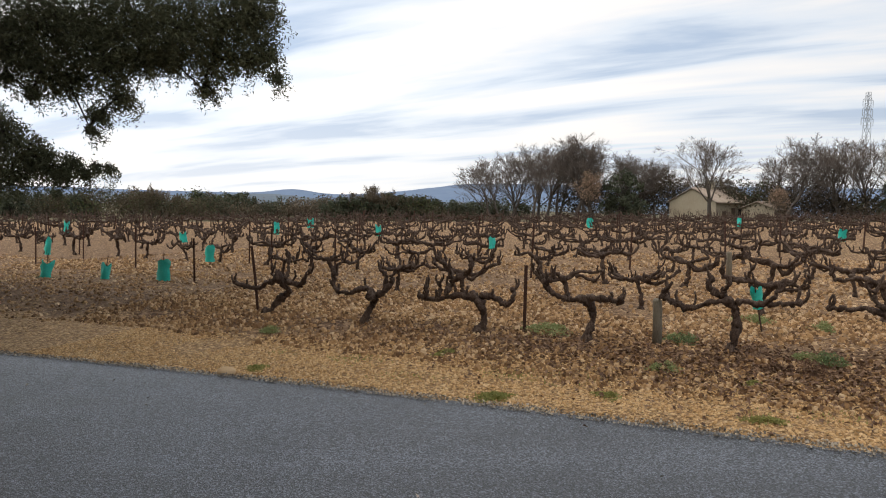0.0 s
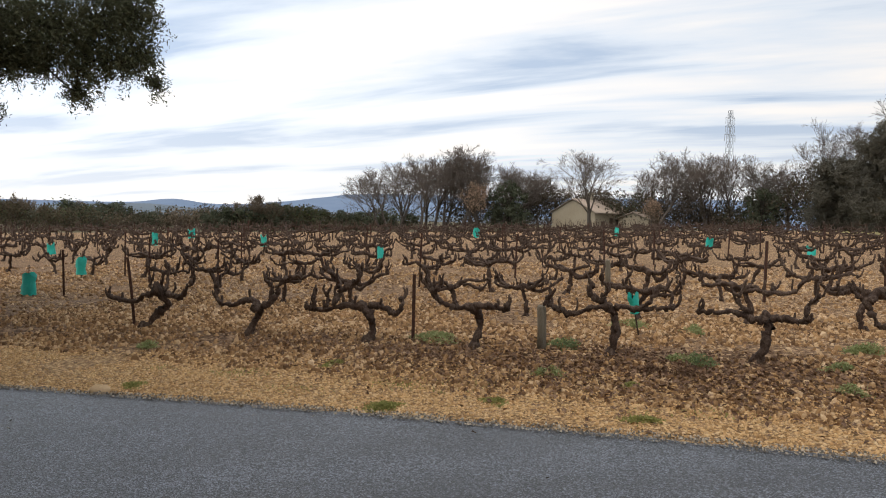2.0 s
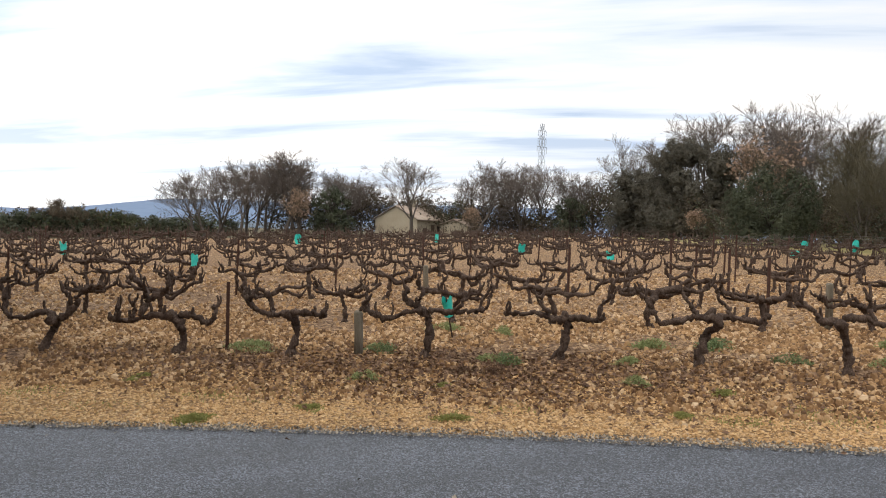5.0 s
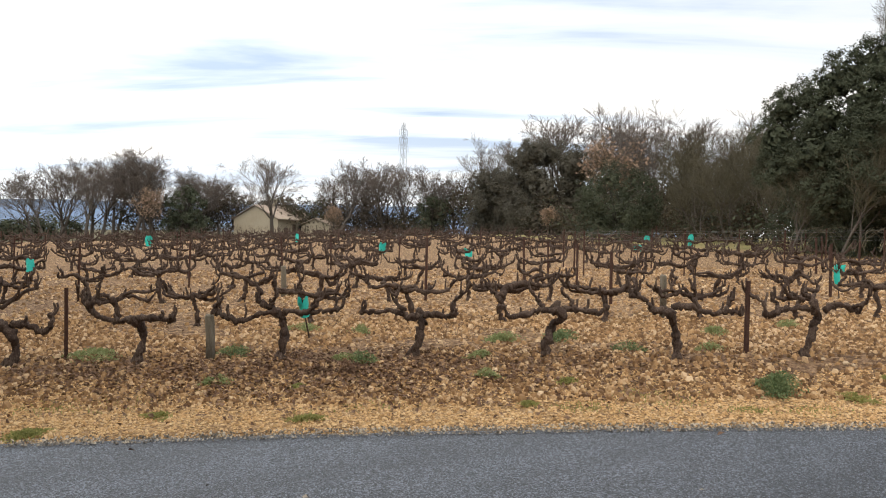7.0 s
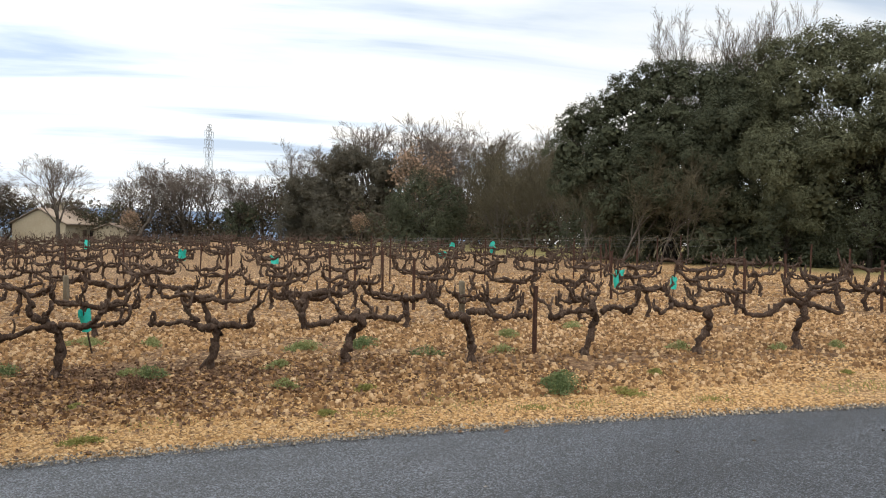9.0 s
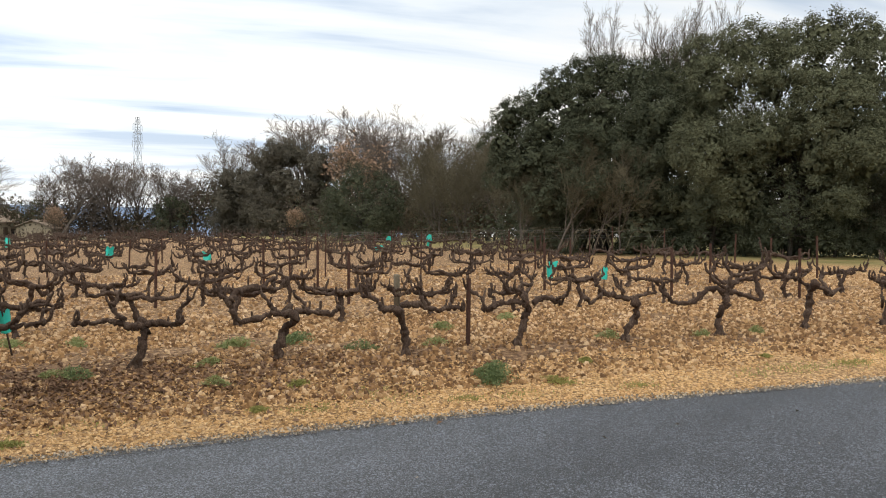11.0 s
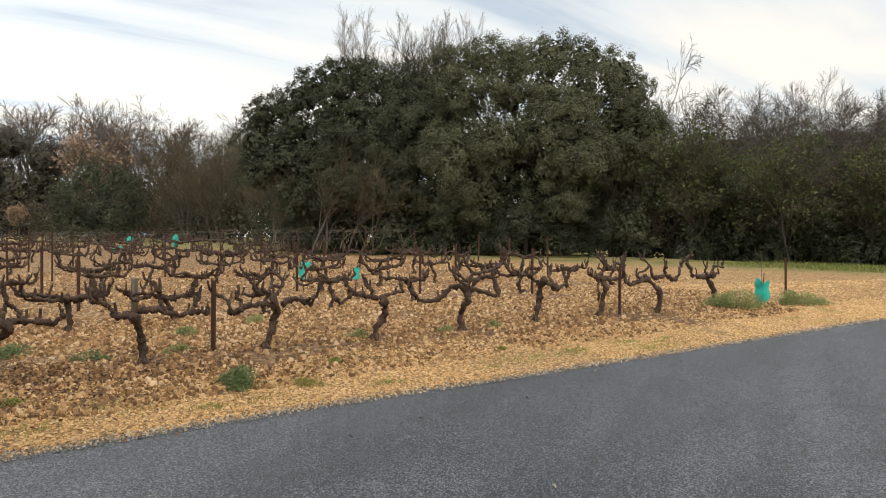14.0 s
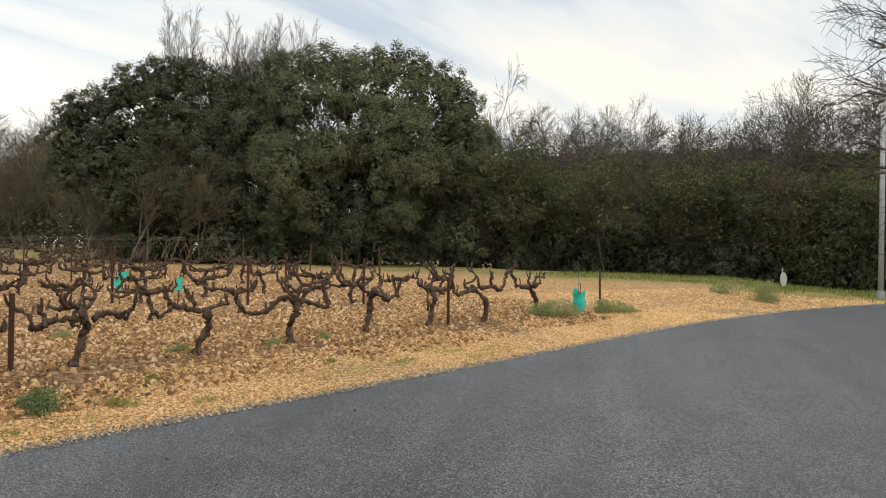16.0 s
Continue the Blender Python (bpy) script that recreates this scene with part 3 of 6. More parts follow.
def flat_litter(n, place, size, mat, name, label, seed):
    g = np.random.default_rng(seed)
    x, y = place(g, n)
    z = on_sheet(x, y) + 0.012 + 0.02 * g.random(len(x))
    nrm = g.normal(size=(len(x), 3)) * 0.45 + np.array([0, 0, 1])
    geo = Geo()
    geo.leaves(np.stack([x, y, z], 1), nrm, size, 0.6, g, 0.35)
    return tagged(part(name, geo, mat), label, "leaf litter", kind="stuff")


def drift(g, n):
    k = 6.4 + 1.5 * g.normal(size=n)
    v = -0.25 + 0.55 * g.normal(size=n)
    x, y = xy(k, v)
    return np.asarray(x), np.asarray(y)


flat_litter(6500, drift, 0.05, LITTER, "fallen_leaves", "brown fallen leaves drifted before the first vines", 21)
flat_litter(3000, field(-3, 17, -1.3, 3.0), 0.034, LITTER, "fallen_leaves", "brown fallen leaves among the stones", 22)
flat_litter(90, strip(0, 20, -4.5, -0.15), 0.04, STONE_GREY, "road_litter", "pale dry leaves and chips lying on the asphalt", 23)


# ---- vines ----
def limb(geo, pts, r0, r1, g, sides=8, knots=0.35, n=6):
    """A gnarled limb along the points, swollen and pinched on its way."""
    p = spline(pts, n)
    p[1:] += g.normal(size=(len(p) - 1, 3)) * r0 * 0.24
    t = np.linspace(0, 1, len(p))
    r = (r0 + (r1 - r0) * t) * (1 + knots * (g.random(len(p)) - 0.42) + 0.13 * np.sin(t * 9 + 6.3 * g.random()))
    first = geo.n
    geo.tube(p, r, sides, 0.24, g)
    return p, first, sides


def grown_on(geo, root, start):
    """Joins the piece that starts at vertex start to the limb's vertex root."""
    geo.f.append((root, start, start + 1))


def spur(geo, at, g, length=0.12, r=0.024, out=0.0):
    """A pruned stub that leaves its arm sideways, hooks upwards and ends in a blunt cut."""
    th = g.random() * 6.283
    side = np.array([math.cos(th) * 0.8 + out, math.sin(th) * 0.5, 0.35])
    a = at + side * length * 0.30
    b = at + side * length * 0.48 + np.array([0, 0, length * 0.42]) + g.normal(size=3) * 0.01
    c = b + np.array([g.normal() * 0.25 + 0.2 * out, g.normal() * 0.2, 1.0]) * length * 0.5
    p = spline([at, a, b, c], 2)
    geo.tube(p, r * np.linspace(1.15, 0.72, len(p)) * (1 + 0.3 * (g.random(len(p)) - 0.4)), 6, 0.2, g)


def knob(geo, at, r, g):
    p = [at + np.array([0, 0, -r * 1.1]), at + g.normal(size=3) * r * 0.2, at + np.array([0, 0, r]) + g.normal(size=3) * r * 0.3]
    geo.tube(p, [r * 0.55, r * 1.12, r * 0.5], 8, 0.28, g)


VINE_LABEL = "old gnarled pruned grapevine with dark bark and bare arms"


def make_vine(trunk, arms, seed, at, label=VINE_LABEL, group="vines in rows", radius=0.040, fine=False):
    """trunk and arms: short lines of (along the row, height) in metres."""
    g = np.random.default_rng(seed)
    ob = thing("grapevine", label, "grapevine", group, at)
    geo = Geo()
    t3 = [(s, g.normal() * 0.025 * i, h) for i, (s, h) in enumerate(trunk)]
    t3[0] = (t3[0][0], t3[0][1], -0.06)
    p, first, sides = limb(geo, t3, radius * 1.08, radius * 1.0, g, 9, 0.40, 7)
    for a in range(4):
        th = a * 1.6 + g.random()
        start = geo.n
        geo.tube([(t3[0][0], 0, 0.07), (t3[0][0] + 0.05 * math.cos(th), 0.05 * math.sin(th), 0.01), (t3[0][0] + 0.10 * math.cos(th), 0.10 * math.sin(th), -0.05)], [radius * 0.8, radius * 0.6, radius * 0.3], 6, 0.2, g)
        grown_on(geo, first, start)
    start = geo.n
    knob(geo, np.array(t3[-1]), radius * 1.45, g)
    grown_on(geo, first + (len(p) - 1) * sides, start)
    part("trunk", geo, BARK_VINE, ob, smooth=True)
    for i, arm in enumerate(arms):
        geo = Geo()
        side = g.normal() * 0.10
        a3 = [(s, side * j / len(arm) + g.normal() * 0.03, h) for j, (s, h) in enumerate(arm)]
        size = radius * (0.94 if len(arm) > 3 else 0.66)
        p, first, sides = limb(geo, a3, size, size * 0.56, g, 8, 0.62, 6)
        way = np.sign(arm[-1][0] - arm[0][0])
        start = geo.n
        knob(geo, p[-1], size * 0.86, g)
        grown_on(geo, first + (len(p) - 1) * sides, start)
        stubs = [(len(p) - 1, 0.06 + 0.08 * g.random(), 0.013 + 0.007 * g.random(), 0.4 * way) for j in range(2 if fine else 1)]
        for j in range(4, len(p) - 2, 4):
            if g.random() < (0.40 if fine else 0.42):
                start = geo.n
                knob(geo, p[j], size * (0.72 + 0.25 * g.random()), g)
                grown_on(geo, first + j * sides, start)
                stubs.append((j, 0.06 + 0.10 * g.random(), 0.012 + 0.009 * g.random(), 0.2 * way))
        limb_ob = None
        if fine:
            limb_ob = part("arm", geo, BARK_VINE, ob, smooth=True)
        for where, length, r, out in stubs:
            cut = Geo() if fine else geo
            start = cut.n
            spur(cut, p[where], g, length, r, out)
            if fine:
                part("spur", cut, BARK_VINE, limb_ob, smooth=True)
            else:
                grown_on(geo, first + where * sides, start)
        if not fine:
            part("arm", geo, BARK_VINE, ob, smooth=True)
    return ob


def on_row(k, v, turn=0.0, size=1.0):
    x, y = xy(k, v)
    m = pose(x, y, ground_height(x, y), 0, 0, math.degrees(math.atan2(UY, UX)) + turn)
    return m @ Matrix.Diagonal((size, size, size, 1))


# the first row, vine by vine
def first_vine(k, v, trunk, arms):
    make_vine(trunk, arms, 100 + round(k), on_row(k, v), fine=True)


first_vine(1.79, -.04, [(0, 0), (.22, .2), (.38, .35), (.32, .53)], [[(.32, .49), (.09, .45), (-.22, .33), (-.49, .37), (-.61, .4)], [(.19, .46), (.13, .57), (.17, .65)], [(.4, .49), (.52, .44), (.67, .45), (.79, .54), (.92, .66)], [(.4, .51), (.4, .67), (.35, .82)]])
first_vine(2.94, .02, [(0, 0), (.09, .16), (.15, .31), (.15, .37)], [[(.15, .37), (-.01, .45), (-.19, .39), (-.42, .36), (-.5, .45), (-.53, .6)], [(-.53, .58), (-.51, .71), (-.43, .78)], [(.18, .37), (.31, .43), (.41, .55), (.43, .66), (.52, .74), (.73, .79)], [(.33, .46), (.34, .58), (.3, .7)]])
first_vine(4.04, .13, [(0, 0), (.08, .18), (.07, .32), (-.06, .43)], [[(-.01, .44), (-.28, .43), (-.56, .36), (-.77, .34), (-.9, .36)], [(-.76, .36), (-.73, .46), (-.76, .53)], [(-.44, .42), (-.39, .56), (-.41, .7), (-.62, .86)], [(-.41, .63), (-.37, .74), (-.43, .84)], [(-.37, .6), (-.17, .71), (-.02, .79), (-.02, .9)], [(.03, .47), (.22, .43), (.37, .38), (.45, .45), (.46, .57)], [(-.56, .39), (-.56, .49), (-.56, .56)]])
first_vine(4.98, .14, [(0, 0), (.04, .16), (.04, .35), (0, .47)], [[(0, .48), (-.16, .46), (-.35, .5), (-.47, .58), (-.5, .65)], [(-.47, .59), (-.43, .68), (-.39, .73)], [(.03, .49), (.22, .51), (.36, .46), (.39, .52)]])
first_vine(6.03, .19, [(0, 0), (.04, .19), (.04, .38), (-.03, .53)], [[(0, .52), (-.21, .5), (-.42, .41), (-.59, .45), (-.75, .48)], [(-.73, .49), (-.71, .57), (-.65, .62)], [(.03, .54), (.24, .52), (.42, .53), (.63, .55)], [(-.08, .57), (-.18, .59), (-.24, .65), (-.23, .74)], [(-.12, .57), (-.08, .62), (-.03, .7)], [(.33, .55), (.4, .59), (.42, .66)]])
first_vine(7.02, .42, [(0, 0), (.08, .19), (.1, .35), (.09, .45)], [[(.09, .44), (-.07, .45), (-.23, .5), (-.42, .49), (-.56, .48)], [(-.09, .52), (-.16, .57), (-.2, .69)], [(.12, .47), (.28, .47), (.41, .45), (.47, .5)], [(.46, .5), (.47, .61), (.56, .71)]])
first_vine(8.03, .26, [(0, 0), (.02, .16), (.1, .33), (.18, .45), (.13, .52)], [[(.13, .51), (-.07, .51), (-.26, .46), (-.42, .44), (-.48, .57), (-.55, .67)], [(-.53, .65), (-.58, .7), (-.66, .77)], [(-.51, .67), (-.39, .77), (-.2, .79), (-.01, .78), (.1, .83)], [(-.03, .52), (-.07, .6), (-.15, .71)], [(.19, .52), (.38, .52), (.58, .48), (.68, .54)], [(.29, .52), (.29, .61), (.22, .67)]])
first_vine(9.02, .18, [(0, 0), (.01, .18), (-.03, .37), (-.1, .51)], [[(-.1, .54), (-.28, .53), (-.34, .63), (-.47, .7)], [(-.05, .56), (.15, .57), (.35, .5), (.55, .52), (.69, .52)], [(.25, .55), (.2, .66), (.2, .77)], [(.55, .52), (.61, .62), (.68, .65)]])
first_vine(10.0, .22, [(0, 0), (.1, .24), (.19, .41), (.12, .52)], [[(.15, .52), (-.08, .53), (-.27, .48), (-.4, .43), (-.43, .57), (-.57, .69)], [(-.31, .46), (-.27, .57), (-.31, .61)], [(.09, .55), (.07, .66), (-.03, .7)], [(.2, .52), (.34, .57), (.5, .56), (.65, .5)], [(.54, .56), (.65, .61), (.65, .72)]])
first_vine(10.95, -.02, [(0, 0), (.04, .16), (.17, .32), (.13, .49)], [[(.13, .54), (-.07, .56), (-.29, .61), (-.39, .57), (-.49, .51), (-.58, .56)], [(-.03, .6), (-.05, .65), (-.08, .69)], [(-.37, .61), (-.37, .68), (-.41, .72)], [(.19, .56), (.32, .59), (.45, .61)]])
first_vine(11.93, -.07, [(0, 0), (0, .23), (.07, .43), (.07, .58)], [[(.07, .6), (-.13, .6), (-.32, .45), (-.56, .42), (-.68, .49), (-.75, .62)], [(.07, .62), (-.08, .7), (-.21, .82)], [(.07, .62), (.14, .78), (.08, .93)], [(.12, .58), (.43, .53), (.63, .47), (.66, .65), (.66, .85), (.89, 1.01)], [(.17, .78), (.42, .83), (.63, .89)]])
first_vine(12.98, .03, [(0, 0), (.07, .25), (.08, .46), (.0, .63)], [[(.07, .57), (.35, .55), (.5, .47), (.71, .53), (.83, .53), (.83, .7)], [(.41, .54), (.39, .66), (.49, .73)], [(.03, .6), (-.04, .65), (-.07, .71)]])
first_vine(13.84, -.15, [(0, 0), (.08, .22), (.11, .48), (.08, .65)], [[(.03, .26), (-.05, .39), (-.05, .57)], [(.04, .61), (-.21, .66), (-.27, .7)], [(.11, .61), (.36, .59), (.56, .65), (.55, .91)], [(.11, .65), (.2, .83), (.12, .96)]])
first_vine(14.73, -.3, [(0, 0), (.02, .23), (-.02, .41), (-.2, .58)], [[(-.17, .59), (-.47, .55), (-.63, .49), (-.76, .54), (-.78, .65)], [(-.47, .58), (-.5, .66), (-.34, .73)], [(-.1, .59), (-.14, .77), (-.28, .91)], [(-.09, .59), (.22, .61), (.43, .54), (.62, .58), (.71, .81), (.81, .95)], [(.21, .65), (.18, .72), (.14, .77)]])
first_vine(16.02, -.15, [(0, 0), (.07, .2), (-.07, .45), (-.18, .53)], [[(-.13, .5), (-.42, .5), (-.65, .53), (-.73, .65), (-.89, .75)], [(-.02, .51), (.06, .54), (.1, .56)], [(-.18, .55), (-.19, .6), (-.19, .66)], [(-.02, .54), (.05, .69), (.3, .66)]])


def random_vine(seed, at):
    g = np.random.default_rng(seed)
    lean, top = g.normal() * 0.10, 0.36 + 0.18 * g.random()
    trunk = [(0, 0), (lean * 0.3 + g.normal() * 0.04, top * 0.4), (lean, top)]
    arms = []
    for i in range(4 + int(g.integers(0, 3))):
        s = -1 if i % 2 else 1
        reach, rise = 0.26 + 0.42 * g.random(), 0.0 + 0.20 * g.random()
        a = [(lean, top), (lean + s * reach * 0.4, top + g.normal() * 0.05 + rise * 0.15), (lean + s * reach * 0.8, top + rise * 0.4 + g.normal() * 0.04), (lean + s * reach, top + rise)]
        if g.random() < 0.45:
            a.append((lean + s * (reach + g.normal() * 0.05), top + rise + 0.08 + 0.1 * g.random()))
        arms.append(a)
    return make_vine(trunk, arms, seed + 7, at, radius=0.035)


rows = random.Random(5)


def row_v(j):
    return GAP * j + (0.15 if j else 0)


def in_field(k, v):
    x, y = xy(k, v)
    left = -4.3 if v < 4 else -70
    end = 17.6 if v < 12 else 17.6 + 0.25 * (v - 12)
    if k > end or k < left or y > 62 or x < -46:
        return False
    # kept clear of the wood along the far side
    return math.hypot(x - 30, y - 12) > 7 and not (x > 24 and y < 60 and v > 19 + 0.95 * (36 - x) + max(0, y - 20) * 0.9)


spots = []
for j in range(1, 24):
    for k in range(-60, 45):
        kk = k - 0.12 * (j % 3) + rows.uniform(-0.12, 0.12)
        v = row_v(j) + rows.uniform(-0.13, 0.13)
        if in_field(kk, v) and rows.random() > 0.05:
            if j == 1 and kk < -0.9:
                continue
            x, y = xy(kk, v)
            spots.append((math.hypot(x, y), kk, v))
spots.sort()
protos = []
for i, (d, kk, v) in enumerate(spots[:280]):
    turn = rows.choice((0, 180)) + rows.uniform(-32, 32)
    size = rows.uniform(0.84, 1.06)
    m = on_row(kk, v, turn, size)
    if i < 26:
        protos.append(random_vine(400 + i, m))
    else:
        copy_thing(protos[rows.randrange(len(protos))], m).scale = (size,) * 3


def far_vine(seed):
    """Vertices and faces of a lighter vine for the distant rows."""
    g = np.random.default_rng(seed)
    geo = Geo()
    lean, top = g.normal() * 0.08, 0.36 + 0.16 * g.random()
    geo.tube([(0, 0, -0.05), (lean * 0.4, 0, top * 0.5), (lean, 0, top)], [0.05, 0.042, 0.046], 4, 0.2, g)
    for i in range(5):
        s = -1 if i % 2 else 1
        r, h = 0.3 + 0.35 * g.random(), 0.04 + 0.28 * g.random()
        y = g.normal() * 0.18
        geo.tube([(lean, 0, top), (lean + s * r * 0.5, y * 0.5, top + h * 0.2 + g.normal() * 0.05), (lean + s * r, y, top + h * 0.6), (lean + s * (r + 0.02), y, top + h + 0.1)],
                 [0.038, 0.034, 0.029, 0.022], 4, 0.25, g)
    for i in range(3):
        a = np.array([g.normal() * 0.3, g.normal() * 0.15, top + 0.3])
        geo.tube([a, a + np.array([g.normal() * 0.15, g.normal() * 0.15, 0.3])], [0.008, 0.004], 3)
    return np.concatenate(geo.v), geo.f


shapes = [far_vine(900 + i) for i in range(14)]
mass = Geo()
for d, kk, v in spots[280:]:
    m = np.array(on_row(kk, v, rows.choice((0, 180)) + rows.uniform(-35, 35), rows.uniform(0.96, 1.16)))
    vs_, fs_ = shapes[rows.randrange(len(shapes))]
    mass.add(vs_ @ m[:3, :3].T + m[:3, 3], fs_)
tagged(part("distant_grapevines", mass, BARK_VINE, smooth=True), "dense rows of bare dark pruned vines", "grapevines", kind="stuff")


# ---- stakes, posts, wires, plastic sleeves ----
def steel_stake(x, y, height, lean=(0.0, 0.0), label="rusty steel vineyard stake driven into the soil"):
    geo = Geo()
    r = 0.02
    prof = [(-r, -r), (r, -r), (r, -r + 0.008), (-r + 0.008, -r + 0.008), (-r + 0.008, r), (-r, r)]
    rings = [(0, -0.15), (0.5, height * 0.5), (1, height)]
    v = [(px + lean[0] * t, py + lean[1] * t, h) for t, h in rings for px, py in prof]
    f = [(i * 6 + j, i * 6 + (j + 1) % 6, (i + 1) * 6 + (j + 1) % 6, (i + 1) * 6 + j) for i in range(2) for j in range(6)]
    geo.add(v, f + [tuple(range(6))[::-1], tuple(range(12, 18))])
    ob = tagged(part("stake", geo, RUST), label, "stake", "vineyard stakes")
    ob.matrix_basis = pose(x, y, ground_height(x, y), 0, 0, math.degrees(math.atan2(UY, UX)) + 20)
    return ob


for k, v, h, lean in ((4.4, 0.35, 0.80, (0, 0)), (9.6, 0.35, 0.82, (0.01, 0)), (14.15, -0.2, 0.80, (0, 0)), (1.62, 0.1, 0.92, (-0.12, 0)), (-1.05, 2.4, 0.85, (-0.03, 0))):
    steel_stake(*xy(k, v), h, lean)
steel_stake(17.45, -0.2, 0.86, (0.13, 0.03), "tall rusty end stake leaning beside the row")
for x, y in ((-10.8, 19.3), (-10.5, 21.1), (-2.8, 17.8), (-7.6, 18.0), (-4.1, 17.1), (9.7, 10.3), (11.7, 13.7), (20.8, 12.8), (15.0, 6.7), (17.8, 7.1), (16.0, 4.6)):
    steel_stake(x, y, 0.95)
for j in range(2, 12):
    for k in range(-20, 18, 5):
        if in_field(k + 0.5, row_v(j)) and rows.random() < 0.75:
            steel_stake(*xy(k + 0.4 + rows.uniform(-0.3, 0.3) + j % 5, row_v(j) + 0.1), rows.uniform(0.9, 1.15), (rows.uniform(-0.05, 0.05), rows.uniform(-0.05, 0.05)))


def wooden_post(x, y, height, r=0.055):
    g = np.random.default_rng(int(x * 100) + 5000)
    geo = Geo()
    geo.tube([(0, 0, -0.1), (0.005, 0, height * 0.5), (0, 0.004, height - 0.02), (0, 0, height)], [r, r * 0.95, r * 0.92, r * 0.75], 10, 0.07, g)
    ob = tagged(part("wooden_post", geo, GREY_WOOD, smooth=True), "short weathered grey wooden post beside a vine", "post")
    ob.matrix_basis = pose(x, y, ground_height(x, y), 2, -2, 0)


wooden_post(2.46, 8.62, 0.50)
wooden_post(5.31, 15.1, 0.62)
wooden_post(9.24, 8.6, 0.66)


def trellis(k0, k1, v, heights):
    line = thing("trellis", "sagging galvanised wires strung along a vine row", "trellis", at=pose(0, 0, 0))
    for h in heights:
        geo = Geo()
        ks = np.linspace(k0, k1, 40)
        p = []
        for i, k in enumerate(ks):
            x, y = xy(k, v)
            p.append((x, y, ground_height(x, y) + h - 0.03 * math.sin((i % 5) / 5 * math.pi)))
        geo.tube(p, 0.0025, 4)
        part("wire", geo, WIRE, line)
    for i in range(5):
        x, y = xy(k0 + (k1 - k0) * i / 4, v)
        geo = Geo()
        z = ground_height(x, y)
        geo.tube([(x, y, z - 0.1), (x + 0.01, y, z + max(heights) + 0.05)], 0.022, 6)
        part("post", geo, RUST, line)
    # long unpruned canes tied along the wires
    g = np.random.default_rng(int(v * 10))
    for i in range(34):
        geo = Geo()
        k = k0 + (k1 - k0) * g.random()
        x, y = xy(k, v)
        z = ground_height(x, y)
        s = g.choice([-1, 1])
        p = np.array([(x, y, z + 0.6), (x + 0.1 * s * UX, y + 0.1 * s * UY, z + 0.85), (x + 0.35 * s * UX + g.normal() * 0.1, y + 0.35 * s * UY + g.normal() * 0.1, z + 1.05 + 0.15 * g.random()), (x + 0.7 * s * UX, y + 0.7 * s * UY, z + 1.0 + 0.3 * g.random())])
        geo.tube(spline(p, 3), np.linspace(0.008, 0.003, 10), 3)
        part("cane", geo, TWIG, line)


for v in (12.15, 15.15):
    trellis(10, 17.4, v, (0.95, 1.15))


def sleeve(x, y, lift, width, height, seed, lean=0.0, label="crumpled teal plastic sleeve round a young vine"):
    """A crumpled open plastic tube about a young plant."""
    g = np.random.default_rng(seed)
    ob = thing("vine_sleeve", label, "plant guard", "teal sleeves", pose(x, y, ground_height(x, y) + lift, g.normal() * 4, lean, g.random() * 360))
    geo = Geo()
    sides, rings = 12, 6
    for inner in (1.0, 0.96):
        v = []
        for i in range(rings):
            t = i / (rings - 1)
            for j in range(sides):
                th = j * 2 * math.pi / sides
                sq = 1 / max(abs(math.cos(th)), abs(math.sin(th))) ** 0.6
                r = width / 2 * sq * (0.98 + 0.06 * t) * inner * (1 + 0.45 * noise.noise((math.cos(th) * 1.6, math.sin(th) * 1.6, t * 3.2 + seed)))
                v.append((r * math.cos(th), r * math.sin(th) * 0.75, height * t * (1 + 0.16 * math.sin(th * 2 + seed))))
        f = [(i * sides + j, i * sides + (j + 1) % sides, (i + 1) * sides + (j + 1) % sides, (i + 1) * sides + j) for i in range(rings - 1) for j in range(sides)]
        geo.add(v, f)
    part("sleeve", geo, TEAL, ob, smooth=True)
    geo = Geo()
    geo.tube([(0, 0, -lift - 0.05), (0.01, 0, height * 0.6), (0.02, 0.01, height + 0.18)], [0.012, 0.01, 0.007], 5)
    part("stem", geo, BARK_VINE, ob)
    return ob


SLEEVES = [(-8.53, 15.8, 0, .27, .36), (-7.06, 15.4, 0, .25, .33), (-5.65, 14.9, 0, .29, .40), (-6.14, 18.9, .08, .24, .40), (-11.6, 21.2, .1, .22, .48), (-9.5, 25.8, .2, .26, .36), (-16.8, 31.6, .3, .26, .5),
           (0.81, 17.95, .48, .24, .26), (3.85, 9.5, .3, .16, .26), (5.85, 37.2, .35, .3, .5), (-3.25, 28.9, .3, .26, .46), (-7.5, 30.3, .3, .3, .5), (-8.0, 38.7, .3, .32, .5), (13.5, 39, .35, .3, .45), (11.76, 24.5, .35, .24, .4),
           (25.7, 23.4, .3, .24, .55), (26.8, 27.1, .35, .3, .35), (20.8, 21.4, .3, .3, .25), (13.4, 21.3, .3, .25, .3), (16.3, 10.4, .3, .2, .2), (13.86, 8.82, .3, .13, .28), (14.33, 7.83, .32, .13, .26)]
for i, (x, y, lift, wd, ht) in enumerate(SLEEVES):
    sleeve(x, y, lift, wd * (0.82 if i < 9 else 0.95), ht * (0.92 if i < 9 else 0.85), 40 + i, 18 if i == 8 else rows.uniform(-8, 8))
sleeve(16.35, 0.22, 0.10, 0.24, 0.36, 90, 6, "teal plastic sleeve round a sapling at the row's end")
sap = Geo()
sap.tube([(0, 0, 0), (0.01, 0, 0.6), (0.05, 0.02, 1.05)], [0.008, 0.006, 0.003], 4)
